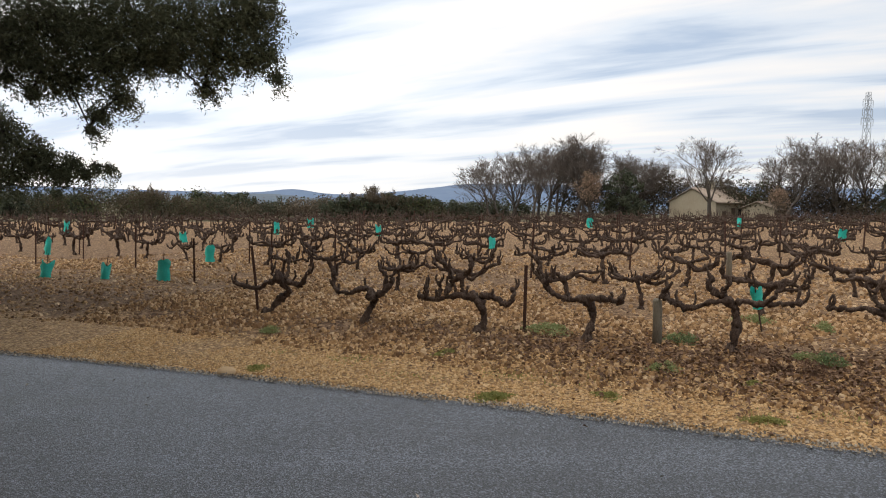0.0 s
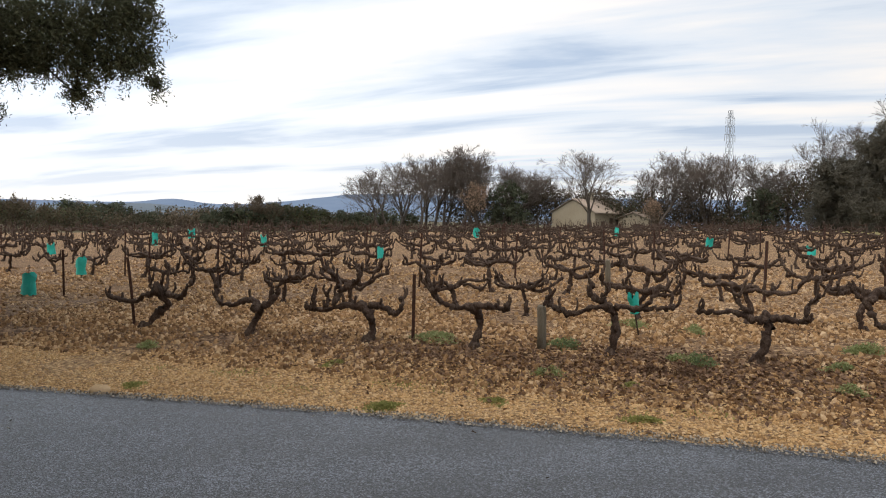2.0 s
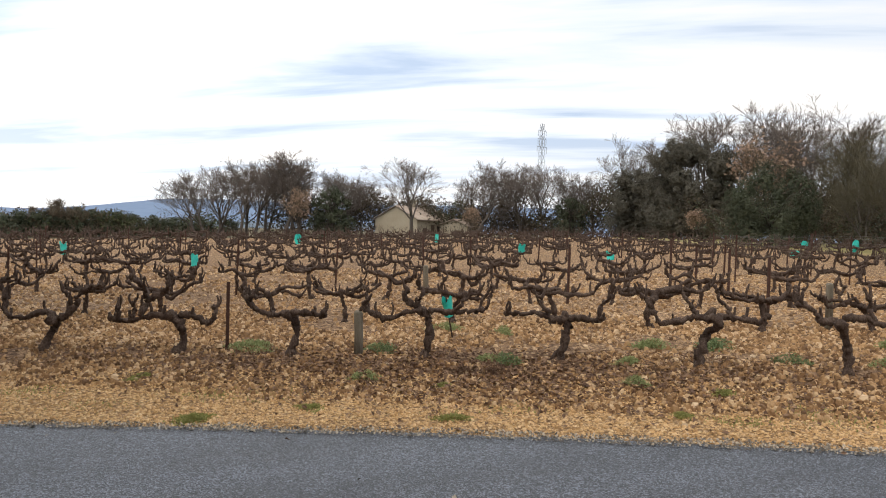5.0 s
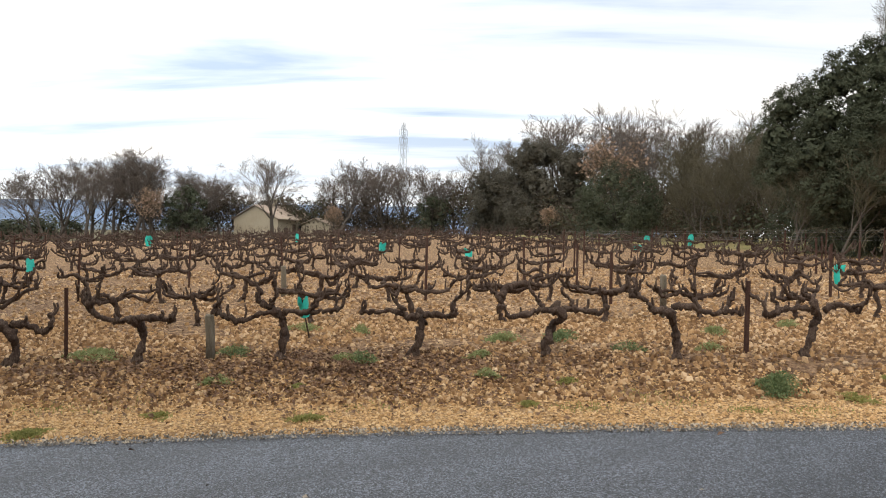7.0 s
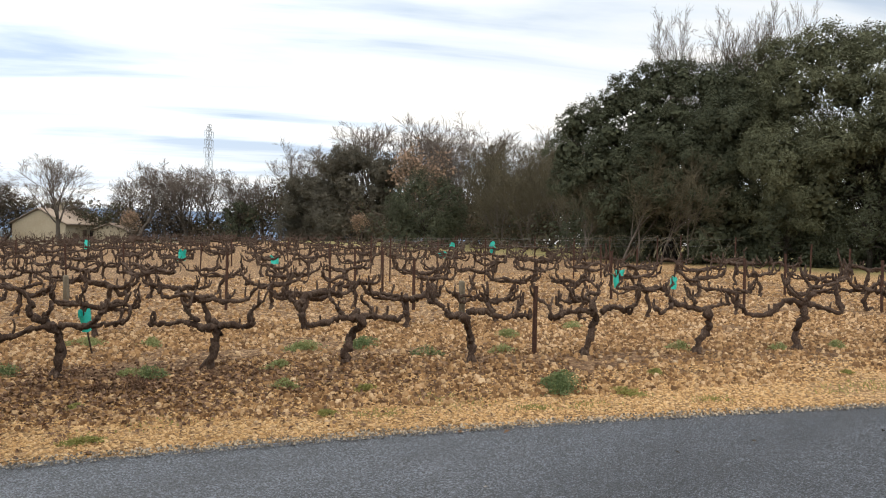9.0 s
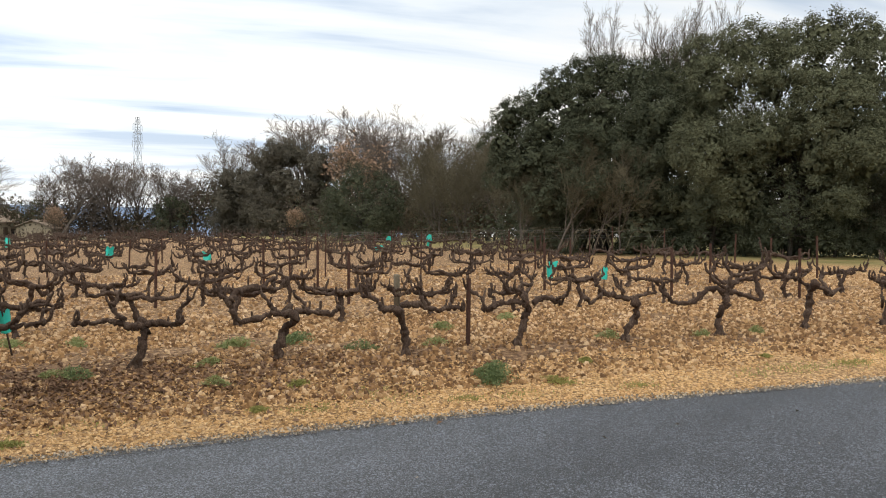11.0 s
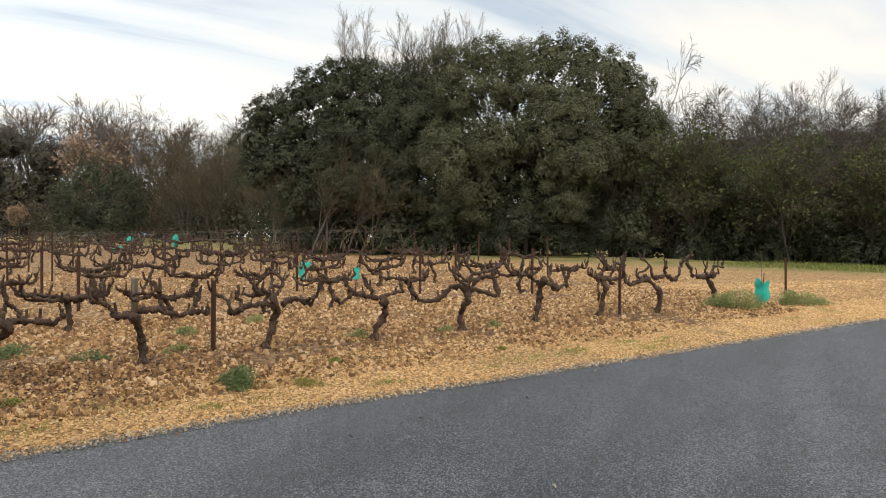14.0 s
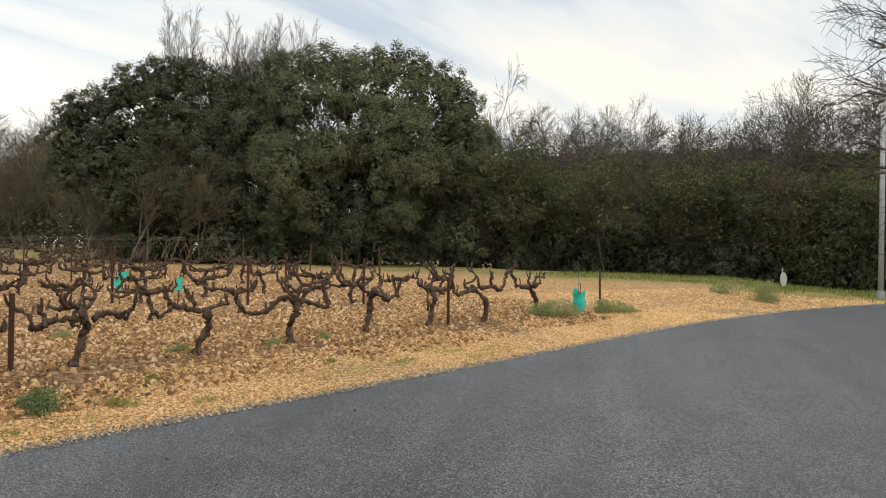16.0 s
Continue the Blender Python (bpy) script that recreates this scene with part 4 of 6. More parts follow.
for a in range(6):
    sap.tube([(0.03, 0, 0.7 + a * 0.05), (0.03 + 0.12 * math.cos(a * 2), 0.12 * math.sin(a * 2), 0.8 + a * 0.05)], [0.004, 0.002], 3)
tagged(part("sapling", sap, TWIG), "thin bare sapling growing out of a teal sleeve", "sapling").matrix_basis = pose(16.36, 0.22, ground_height(16.36, 0.22))


# ---- weeds and grass ----
def tuft(x, y, size, height, seed, label="low green weed rosette growing in the gravel", mat=WEED, n=70):
    """A loose clump of small leaves on short stems."""
    g = np.random.default_rng(seed)
    geo = Geo()
    m = n * 6
    hubs = g.normal(size=(6, 2)) * size * 0.24
    i = g.integers(0, 6, m)
    d = g.normal(size=(m, 2)) * size * 0.15
    p = hubs[i] + d
    r = np.hypot(p[:, 0], p[:, 1]) / size
    z = height * (0.08 + 0.92 * g.random(m) ** 1.3) * np.clip(1.15 - r * 1.3, 0.12, 1)
    geo.leaves(np.stack([p[:, 0], p[:, 1], z], 1), g.normal(size=(m, 3)) * 0.8 + np.array([0, 0, 0.8]), 0.026 + 0.035 * size, 0.34, g, 0.3)
    ob = thing("weed", label, "weed", "verge weeds", pose(x, y, ground_height(x, y)))
    part("leaves", geo, mat, ob)
    for j in range(n // 9):
        a = hubs[j % 6]
        stem = Geo()
        stem.tube([(a[0], a[1], -0.02), (a[0] + g.normal() * size * 0.15, a[1] + g.normal() * size * 0.15, height * (0.5 + 0.5 * g.random()))], [0.003, 0.0015], 3)
        part("stem", stem, mat, ob)


WEEDS = [(6.98, 4.80, .44, .21), (7.40, 4.36, .40, .08), (4.76, 6.57, .22, .12), (5.42, 6.05, .26, .09), (2.33, 7.69, .24, .10), (3.87, 7.7, .3, .14), (1.35, 9.39, .55, .12), (6.08, 8.18, .42, .12), (6.67, 7.72, .5, .14),
         (6.78, 6.7, .32, .14), (0.65, 7.03, .35, .07), (2.75, 6.2, .26, .09), (4.65, 5.67, .2, .06), (8.67, 7.09, .4, .1), (10.17, 7.06, .4, .1), (2.76, 8.64, .34, .14), (4.12, 10.4, .45, .12), (4.67, 9.58, .3, .12),
         (-2.11, 9.81, .25, .1), (2.74, 8.82, .3, .1), (0.69, 7.04, .3, .08), (-1.83, 8.21, .25, .07), (1.7, 7.06, .25, .06), (3.73, 7.81, .3, .1), (11.13, 3.62, .22, .12), (8.27, 4.51, .2, .09), (10.1, 3.16, .15, .07),
         (9.35, 4.85, .25, .13), (10.5, 4.1, .2, .1), (3.0, 7.2, .2, .08), (5.1, 7.2, .25, .1), (7.6, 6.2, .3, .12), (0.2, 8.6, .2, .08)]
for i, (x, y, sz, ht) in enumerate(WEEDS):
    low = ht < 0.095
    tuft(x, y, sz, ht * (0.6 if low else 1), 600 + i, "flat yellow-green weed mat on the verge gravel" if low else "low green weed rosette growing in the gravel", MOSS if low else WEED_DARK if ht > 0.13 else WEED, n=220 if ht > 0.2 else 110 if sz > 0.4 else 60)
for i, (x, y, sz, ht) in enumerate([(15.75, 0.55, .9, .36), (15.45, 0.9, .5, .3), (17.3, -0.5, .75, .26), (17.0, -0.25, .5, .3), (23.4, -3.7, .8, .45), (21.9, -4.5, .7, .6), (22.2, -4.3, .5, .5)]):
    tuft(x, y, sz, ht, 700 + i, "bushy grey-green weed clump beside the row's end", n=170)


for x, y, sz, ht in ((3.58, 7.37, .34, .16), (3.30, 7.52, .22, .10)):
    tuft(x, y, sz, ht, int(x * 100), "withered rust-brown weed clump among fallen leaves", LITTER, n=80)


def grass_patch(n, place, height, name, label, seed, mat=GRASS):
    g = np.random.default_rng(seed)
    x, y = place(g, n)
    keep = np.array([noise.noise((a * 0.5, b * 0.5, 9)) > -0.12 + 0.5 * g.random() - 0.25 for a, b in zip(x, y)])
    x, y = x[keep], y[keep]
    z = on_sheet(x, y)
    m = len(x)
    th = g.random(m) * 6.283
    h = height * (0.5 + 0.9 * g.random(m))
    wd = 0.006 + 0.008 * g.random(m)
    ln = h * 0.5 * g.random(m)
    c, s = np.cos(th), np.sin(th)
    v = np.stack([np.stack([x - s * wd, y + c * wd, z - 0.01], 1), np.stack([x + s * wd, y - c * wd, z - 0.01], 1), np.stack([x + c * ln, y + s * ln, z + h], 1)], 1).reshape(-1, 3)
    geo = Geo()
    geo.add(v, [])
    geo.f = (np.arange(m)[:, None] * 3 + np.arange(3)[None]).tolist()
    tagged(part(name, geo, mat), label, "grass", kind="stuff")


def moss_spots(g, n):
    """Clumps of short moss and grass along the verge."""
    hubs = 46
    k = 1 + 18 * g.random(hubs)
    a = 0.15 + 1.0 * g.random(hubs)
    i = g.integers(0, hubs, n)
    wide_ = 0.05 + 0.10 * g.random(hubs)
    kk = k[i] + g.normal(size=n) * wide_[i] * 1.1
    x, y = xy(kk, road_edge(kk) + np.maximum(0.06, a[i] + g.normal(size=n) * wide_[i] * 0.8))
    return np.asarray(x), np.asarray(y)


grass_patch(9000, moss_spots, 0.022, "verge_grass", "short yellow-green moss and grass sprouting on the verge", 31, MOSS)


def clearing(g, n):
    k = 21 + 6.5 * g.random(n)
    v = road_edge(k) + 0.1 + (12.5 - 0.2 * (k - 20)) * g.random(n)
    ok = k + 0.04 * v + 1.6 * g.random(n) > 24.3
    x, y = xy(k[ok], v[ok])
    return np.asarray(x), np.asarray(y)


grass_patch(24000, clearing, 0.11, "clearing_grass", "fresh green grass before the wood", 32)
grass_patch(24000, clearing, 0.09, "clearing_grass", "dry straw-coloured grass mixed into the green", 33, MOSS)


# ---- trees ----
def grow(geo, twigs, g, start, way, length, radius, level, plan, tips):
    """One branch and its offspring. plan: per level (children, length share, spread, upward pull)."""
    steps = 5 if level == 0 else (4 if level < 3 else 2)
    p, d = [np.array(start, float)], np.array(way, float)
    wander = 0.12 if level < 2 else 0.20
    pull = plan[level][3]
    for i in range(steps):
        d = d + g.normal(size=3) * wander + np.array([0, 0, pull])
        d /= np.linalg.norm(d)
        p.append(p[-1] + d * length / steps)
    r = np.linspace(radius, radius * (0.22 if level == 0 else 0.3), steps + 1)
    target = geo if level < 2 else twigs
    r = np.maximum(r, plan[-1][0])
    target.tube(p, r, (7, 5, 4, 3, 3)[min(level, 4)], cap=level < 2)
    if level + 1 >= len(plan):
        tips.append(p[-1])
        return
    n, share, spread, _ = plan[level]
    first = 0.30 if level == 0 else 0.22
    for i in range(n):
        t = first + (1 - first) * (i + g.random()) / n
        j = min(int(t * steps), steps - 1)
        at = p[j] + (p[j + 1] - p[j]) * (t * steps - j)
        th = g.random() * 6.283 if level else i * 2.4 + g.random()
        a = np.cross(d, [0.3, 0.5, 0.8])
        a /= np.linalg.norm(a) + 1e-9
        b = np.cross(d, a)
        base = (p[j + 1] - p[j]) / np.linalg.norm(p[j + 1] - p[j])
        sp = spread * (0.7 + 0.6 * g.random())
        w = base * math.cos(sp) + (a * math.cos(th) + b * math.sin(th)) * math.sin(sp)
        grow(geo, twigs, g, at, w, length * share * (1.15 - 0.45 * t) * (0.8 + 0.4 * g.random()), r[j] * 0.5, level + 1, plan, tips)


def bare_tree(height, plan, seed, label, twig_mat=TWIG, stems=1, bark=BARK_TREE, leaf=None, leaf_n=0, leaf_size=0.12, name="bare_tree", ivy=0, radius=None, trunk_share=0.62):
    g = np.random.default_rng(seed)
    ob = thing(name, label, "tree", "bare trees")
    geo, twigs, tips = Geo(), Geo(), []
    for s in range(stems):
        lean = g.normal(size=2) * (0.08 if stems == 1 else 0.35)
        at = (0, 0, -0.2) if stems == 1 else (g.normal() * 0.5, g.normal() * 0.5, -0.2)
        grow(geo, twigs, g, at, (lean[0], lean[1], 1), height * trunk_share * (1 if stems == 1 else 0.75 + 0.3 * g.random()), radius or height * 0.018, 0, plan, tips)
    tips = np.array(tips)
    fit = height / tips[:, 2].max()
    tips = tips * fit
    geo.v, twigs.v = [a * fit for a in geo.v], [a * fit for a in twigs.v]
    part("trunk", geo, bark, ob, smooth=True)
    part("twig_mass", twigs, twig_mat, ob, "fine bare twigs")
    if leaf_n:
        c = tips[g.integers(0, len(tips), leaf_n)] + g.normal(size=(leaf_n, 3)) * height * 0.025
        lv = Geo()
        lv.leaves(c, g.normal(size=(leaf_n, 3)) + np.array([0, 0, 0.5]), leaf_size, 0.6, g)
        part("leaves", lv, leaf, ob, "withered leaves still hanging")
    if ivy:
        zz = (g.random(ivy) ** 1.2) * height * 0.62
        th = g.random(ivy) * 6.283
        rr = (0.25 + 0.8 * g.random(ivy) * np.clip(1.2 - zz / height, 0.2, 1)) * height * 0.12
        lv = Geo()
        lv.leaves(np.stack([rr * np.cos(th), rr * np.sin(th), zz], 1), np.stack([np.cos(th), np.sin(th), 0.4 + 0 * th], 1) + g.normal(size=(ivy, 3)) * 0.5, leaf_size, 0.8, g)
        part("ivy", lv, LEAF_IVY, ob, "dark ivy climbing the trunk")
    return ob


def foliage(geo, lobes, g, n, leaf_size, inner=0, slim=0.5, squash=0.86, tufts=40, spread=0.29):
    """Leaves on rounded lobes (x, y, z, radius): each lobe bears tufts on its free outer side, each tuft a dome of leaves."""
    lobes = np.array(lobes, float)
    c, r = lobes[:, :3], lobes[:, 3]
    mid = np.average(c, axis=0, weights=r ** 2) - np.array([0, 0, r.mean()])
    m = len(r) * tufts
    which = g.choice(len(r), m, p=r ** 1.6 / np.sum(r ** 1.6))
    out = c[which] - mid
    out /= np.linalg.norm(out, axis=1)[:, None] + 1e-6
    d = g.normal(size=(m, 3))
    d = d / np.linalg.norm(d, axis=1)[:, None] + 0.45 * out + np.array([0, 0, 0.30])
    d /= np.linalg.norm(d, axis=1)[:, None]
    at = c[which] + d * (r[which] * (0.78 + 0.34 * g.random(m)))[:, None] * np.array([1, 1, squash])
    # tufts buried in a neighbouring lobe are left out
    gap = np.linalg.norm(at[:, None, :] - c[None], axis=2) / r[None]
    gap[np.arange(m), which] = 9
    ok = (gap.min(axis=1) > 0.72) & (at[:, 2] > 0.25)
    at, d, tr = at[ok], d[ok], (r[which] * spread * (0.4 + 0.95 * g.random(m)))[ok]
    pick = g.choice(len(tr), n, p=tr ** 2 / np.sum(tr ** 2))
    q = g.normal(size=(n, 3))
    q = q / np.linalg.norm(q, axis=1)[:, None] + 0.75 * d[pick] + np.array([0, 0, 0.25])
    q /= np.linalg.norm(q, axis=1)[:, None]
    # each tuft draws out into an upward spray
    spray = d[pick] + np.array([0, 0, 0.7])
    leaf_at = at[pick] + q * (tr[pick] * (0.35 + 0.65 * g.random(n) ** 0.7))[:, None] + spray * (tr[pick] * 0.5 * g.random(n) ** 2)[:, None]
    keep = leaf_at[:, 2] > 0.05
    geo.leaves(leaf_at[keep], (q * 0.8 + 0.2 * d[pick] + g.normal(size=(n, 3)) * 0.5 + np.array([0, 0, 0.55]))[keep], leaf_size, slim, g)
    if inner:
        # oversized leaves deeper inside, added to block light and close sky gaps
        i = g.choice(len(r), inner, p=r ** 2 / np.sum(r ** 2))
        e_ = g.normal(size=(inner, 3))
        e_ /= np.linalg.norm(e_, axis=1)[:, None]
        deep = c[i] + e_ * (r[i] * (0.35 + 0.42 * g.random(inner)))[:, None]
        keep = deep[:, 2] > 0.2
        geo.leaves(deep[keep], (e_ + g.normal(size=(inner, 3)) * 0.4)[keep], leaf_size * 2.4, 0.7, g)


def lobed_tree(base, lobes, seed, label, leaf, n, leaf_size, inner, height, name="holm_oak", filler=0, drop=0.0):
    """A forked trunk at base whose boughs end in the given lobes (x, y, z, radius); filler adds lobes low and behind."""
    g = np.random.default_rng(seed)
    x0, y0 = base
    z0 = ground_height(x0, y0)
    ob = thing(name, label, "tree", "evergreen trees", pose(x0, y0, z0))
    lobes = [(x - x0, y - y0, z - z0 - drop, r * 0.94) for x, y, z, r in lobes]
    span = max(abs(q[1]) for q in lobes)
    for i in range(filler):
        th, t = g.random() * 6.283, g.random()
        lobes.append((0.8 * span * math.cos(th) * 0.6, 0.95 * span * math.sin(th), 0.5 + t * height * 0.6, 0.9 + 0.45 * g.random()))
    geo = Geo()
    top = np.array([0, 0, height * 0.36])
    geo.tube(spline([(0, 0, -0.3), (0.06, 0.03, height * 0.18), top], 4), np.linspace(height * 0.032, height * 0.022, 9), 9, 0.1, g)
    part("trunk", geo, BARK_DARK, ob, smooth=True)
    for x, y, z, r in lobes:
        c = np.array((x, y, z))
        lg = Geo()
        p = spline([top * (0.35 + 0.65 * g.random()), (top + c) / 2 + g.normal(size=3) * 0.25, c], 4)
        lg.tube(p, np.linspace(height * 0.010, height * 0.003, len(p)), 5)
        part("limb", lg, BARK_DARK, ob, smooth=True)
    crown = Geo()
    foliage(crown, lobes, g, n, leaf_size, inner)
    part("crown", crown, leaf, ob)
    return ob


def evergreen(height, width, seed, label, leaf, n=20000, leaf_size=0.14, lobes=26, base=0.08, name="evergreen_tree", bark=BARK_DARK, inner=1500):
    """A rounded crown over a forked trunk: boughs carry lobes, lobes carry tufts, tufts carry leaves."""
    g = np.random.default_rng(seed)
    ob = thing(name, label, "tree", "evergreen trees")
    centres, radii = [], []
    for i in range(lobes):
        t = base + (0.86 - base) * (i + g.random()) / lobes
        reach = width / 2 * (0.74 * math.sqrt(max(0.05, 1 - abs(t - 0.52) ** 2 * 3.0)))
        th = i * 2.4 + g.random()
        r = width * (0.12 + 0.11 * g.random()) * (1.1 - 0.35 * t)
        centres.append((reach * math.cos(th) * (0.7 + 0.4 * g.random()), reach * math.sin(th) * (0.7 + 0.4 * g.random()), t * height))
        radii.append(r)
    centres.append((g.normal() * 0.08 * width, g.normal() * 0.08 * width, height * 0.86))
    radii.append(width * 0.16)
    centres, radii = np.array(centres), np.array(radii)
    trunk_top = np.array([0, 0, height * 0.38])
    geo = Geo()
    geo.tube([(0, 0, -0.3), (0.05, 0, height * 0.15), trunk_top], [height * 0.03, height * 0.024, height * 0.018], 8, 0.1, g)
    part("trunk", geo, bark, ob, smooth=True)
    for c in centres[:: max(1, lobes // 10)]:
        lg = Geo()
        lg.tube(spline([trunk_top * (0.5 + 0.5 * g.random()), (trunk_top + c) / 2 + g.normal(size=3) * 0.2, c], 3), np.linspace(height * 0.011, height * 0.003, 7), 5)
        part("limb", lg, bark, ob, smooth=True)
    crown = Geo()
    foliage(crown, [(*c, r) for c, r in zip(centres, radii)], g, n, leaf_size, inner)
    part("crown", crown, leaf, ob)
    return ob


def stand(ob, x, y, size=1.0, turn=0.0, flat=1.0):
    ob.matrix_basis = pose(x, y, ground_height(x, y) - 0.05, 0, 0, turn) @ Matrix.Diagonal((size * flat, size * flat, size, 1))


def plant(protos_, spots_, height, label=None, wide=1.0):
    """Puts trees of a kind at (x, y, height of the top), using each prototype once and then copies."""
    for i, (x, y, top) in enumerate(spots_):
        size = (top - ground_height(x, y)) / height
        turn = plants.uniform(0, 360)
        flat = plants.uniform(0.9, 1.15) * wide
        if protos_[i % len(protos_)].get("placed"):
            ob = copy_thing(protos_[i % len(protos_)], Matrix())
        else:
            ob = protos_[i % len(protos_)]
            ob["placed"] = 1
        stand(ob, x, y, size, turn, flat)
        if label:
            ob["label"] = label


plants = random.Random(8)
FAR_PLAN = [(10, 0.62, 0.50, 0.07), (6, 0.58, 0.52, 0.14), (5, 0.60, 0.52, 0.12), (5, 0.70, 0.5, 0.08), (0.010, 0, 0, 0.04)]
far_bare = [bare_tree(12, FAR_PLAN, 2000 + i, "leafless grey-brown oak behind the vineyard", TWIG_FAR) for i in range(5)]
plant(far_bare, [(2.3, 108.0, 8.9), (5.0, 111.9, 10.4), (7.9, 105.8, 11.1), (11.8, 111.5, 12.5), (14.1, 107.2, 12.5), (16.9, 111.8, 12.8), (19.6, 110.4, 10.7), (23.7, 111.7, 10.2), (26.2, 113.0, 9.8),
                  (28.6, 94.0, 11.1), (37.2, 112, 7.7), (38.4, 96.9, 11.9), (42.8, 99.4, 11.6), (44.9, 96.3, 11.9), (48.6, 96.8, 11.7), (50.5, 93.6, 11.2), (52.2, 90.3, 10.7), (52.4, 83.2, 14.5),
                  (52.5, 73.5, 14.2), (55.5, 68.8, 15.8), (58.7, 68.7, 16.4), (58.4, 63.7, 16.3), (58.4, 61.0, 14.7), (56.5, 54.4, 12.9), (55.4, 49.8, 13.0), (55.4, 46.7, 12.8), (55.1, 44.0, 12.4),
                  (21.5, 116, 10.5), (9.5, 116, 11.5), (41, 104, 10.5), (46.5, 102, 11.0), (54.5, 78, 12.0), (33.5, 118, 7.5), (3.6, 105, 9.0), (6.4, 116, 10.6), (10.2, 110, 11.4), (13.0, 117, 12.0), (15.6, 109, 12.2), (18.2, 117, 11.8), (22.0, 108, 9.8), (24.5, 117, 10.0), (28, 116, 9.0), (40.5, 110, 8.0), (57, 52, 11.5), (51, 96, 9.5)], 12, wide=1.3)
rust = [bare_tree(8, FAR_PLAN, 2100 + i, "oak still holding its rust-brown withered leaves", TWIG_RED, leaf=LEAF_RUST, leaf_n=1500, leaf_size=0.24, name="rust_oak") for i in range(2)]
plant(rust, [(15.2, 103.0, 7.1), (36.3, 93.4, 5.4), (49.4, 58.0, 11.6), (40.4, 52.6, 4.2)], 8)
ever_far = [evergreen(8, 7, 2200 + i, "dark evergreen tree at the edge of the vineyard", LEAF_DARK, 5000, 0.30, 18, inner=500) for i in range(3)]
plant(ever_far, [(20.0, 104.2, 7.3), (48.7, 89.3, 6.6), (50.9, 76.6, 7.2), (54, 57, 6.0)], 8)
pine = evergreen(11.5, 10.5, 2260, "broad dark brownish evergreen oak among bare trees", LEAF_DUSK, 30000, 0.23, 26, inner=9000)
plant([pine], [(48.7, 64.0, 11.3), (48.6, 72.5, 9.0)], 11.5, wide=1.12)
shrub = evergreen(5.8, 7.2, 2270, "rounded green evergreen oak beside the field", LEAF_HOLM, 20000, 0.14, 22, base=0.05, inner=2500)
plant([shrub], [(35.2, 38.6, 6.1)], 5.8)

BRUSH_PLAN = [(11, 0.6, 0.45, 0.06), (7, 0.55, 0.5, 0.08), (6, 0.62, 0.5, 0.06), (3, 0.72, 0.5, 0.04), (0.0055, 0, 0, 0.03)]
brush = [bare_tree(8.5, BRUSH_PLAN, 2300 + i, "dense leafless thicket tree with fine brown twigs", TWIG_OLIVE, stems=2, radius=0.09, name="thicket_tree") for i in range(3)]
plant(brush, [(43.1, 39.2, 9.4), (42.6, 37.0, 9.5), (42.0, 34.7, 9.5), (41.3, 32.4, 9.3), (38.8, 29.2, 8.4), (37.6, 33.3, 6.5), (37.0, 31.0, 6.7), (35.6, 26.4, 5.9), (46.5, 36, 9.8), (44, 27, 9.0)], 8.5)
sallow = bare_tree(6.0, [(9, 0.6, 0.45, 0.06), (6, 0.55, 0.5, 0.08), (5, 0.62, 0.5, 0.06), (3, 0.72, 0.5, 0.04), (0.0055, 0, 0, 0.03)], 2350, "olive-brown leafless brush before the dark oak", TWIG_OLIVE, stems=2, radius=0.05, name="thicket_tree")
plant([sallow], [(28.0, 17.2, 6.1), (28.6, 15.4, 5.6), (27.2, 19.3, 5.0)], 6.0)

lobed_tree((32.4, 9.6), [(31.6, 13.3, 9.0, 1.15), (31.7, 11.9, 9.3, 1.15), (32.1, 10.4, 9.4, 1.1), (32.5, 9.0, 9.5, 1.1), (33.1, 7.7, 9.3, 1.1), (33.5, 6.5, 8.8, 1.05), (33.7, 5.7, 7.9, 0.85),
                         (31.3, 14.0, 7.9, 1.1), (30.8, 12.2, 7.7, 1.25), (31.0, 10.5, 7.8, 1.25), (31.2, 9.0, 7.8, 1.25), (31.9, 7.5, 7.7, 1.25), (32.8, 6.3, 6.9, 1.1), (33.3, 5.3, 6.2, 0.85),
                         (29.4, 12.2, 4.9, 1.45), (30.7, 9.4, 6.0, 1.2), (30.5, 8.0, 6.2, 1.35), (30.5, 8.3, 4.7, 1.25), (31.1, 7.2, 5.2, 1.2), (32.2, 6.2, 5.0, 1.1), (30.8, 13.6, 6.3, 1.15),
                         (30.7, 11.2, 5.9, 0.95), (30.8, 7.9, 3.5, 1.1), (29.9, 12.8, 3.2, 1.05)],
           2400, "large dense holm oak with a domed grey-green crown", LEAF_OAK, 185000, 0.086, 36000, 9.6, filler=24, drop=0.2)
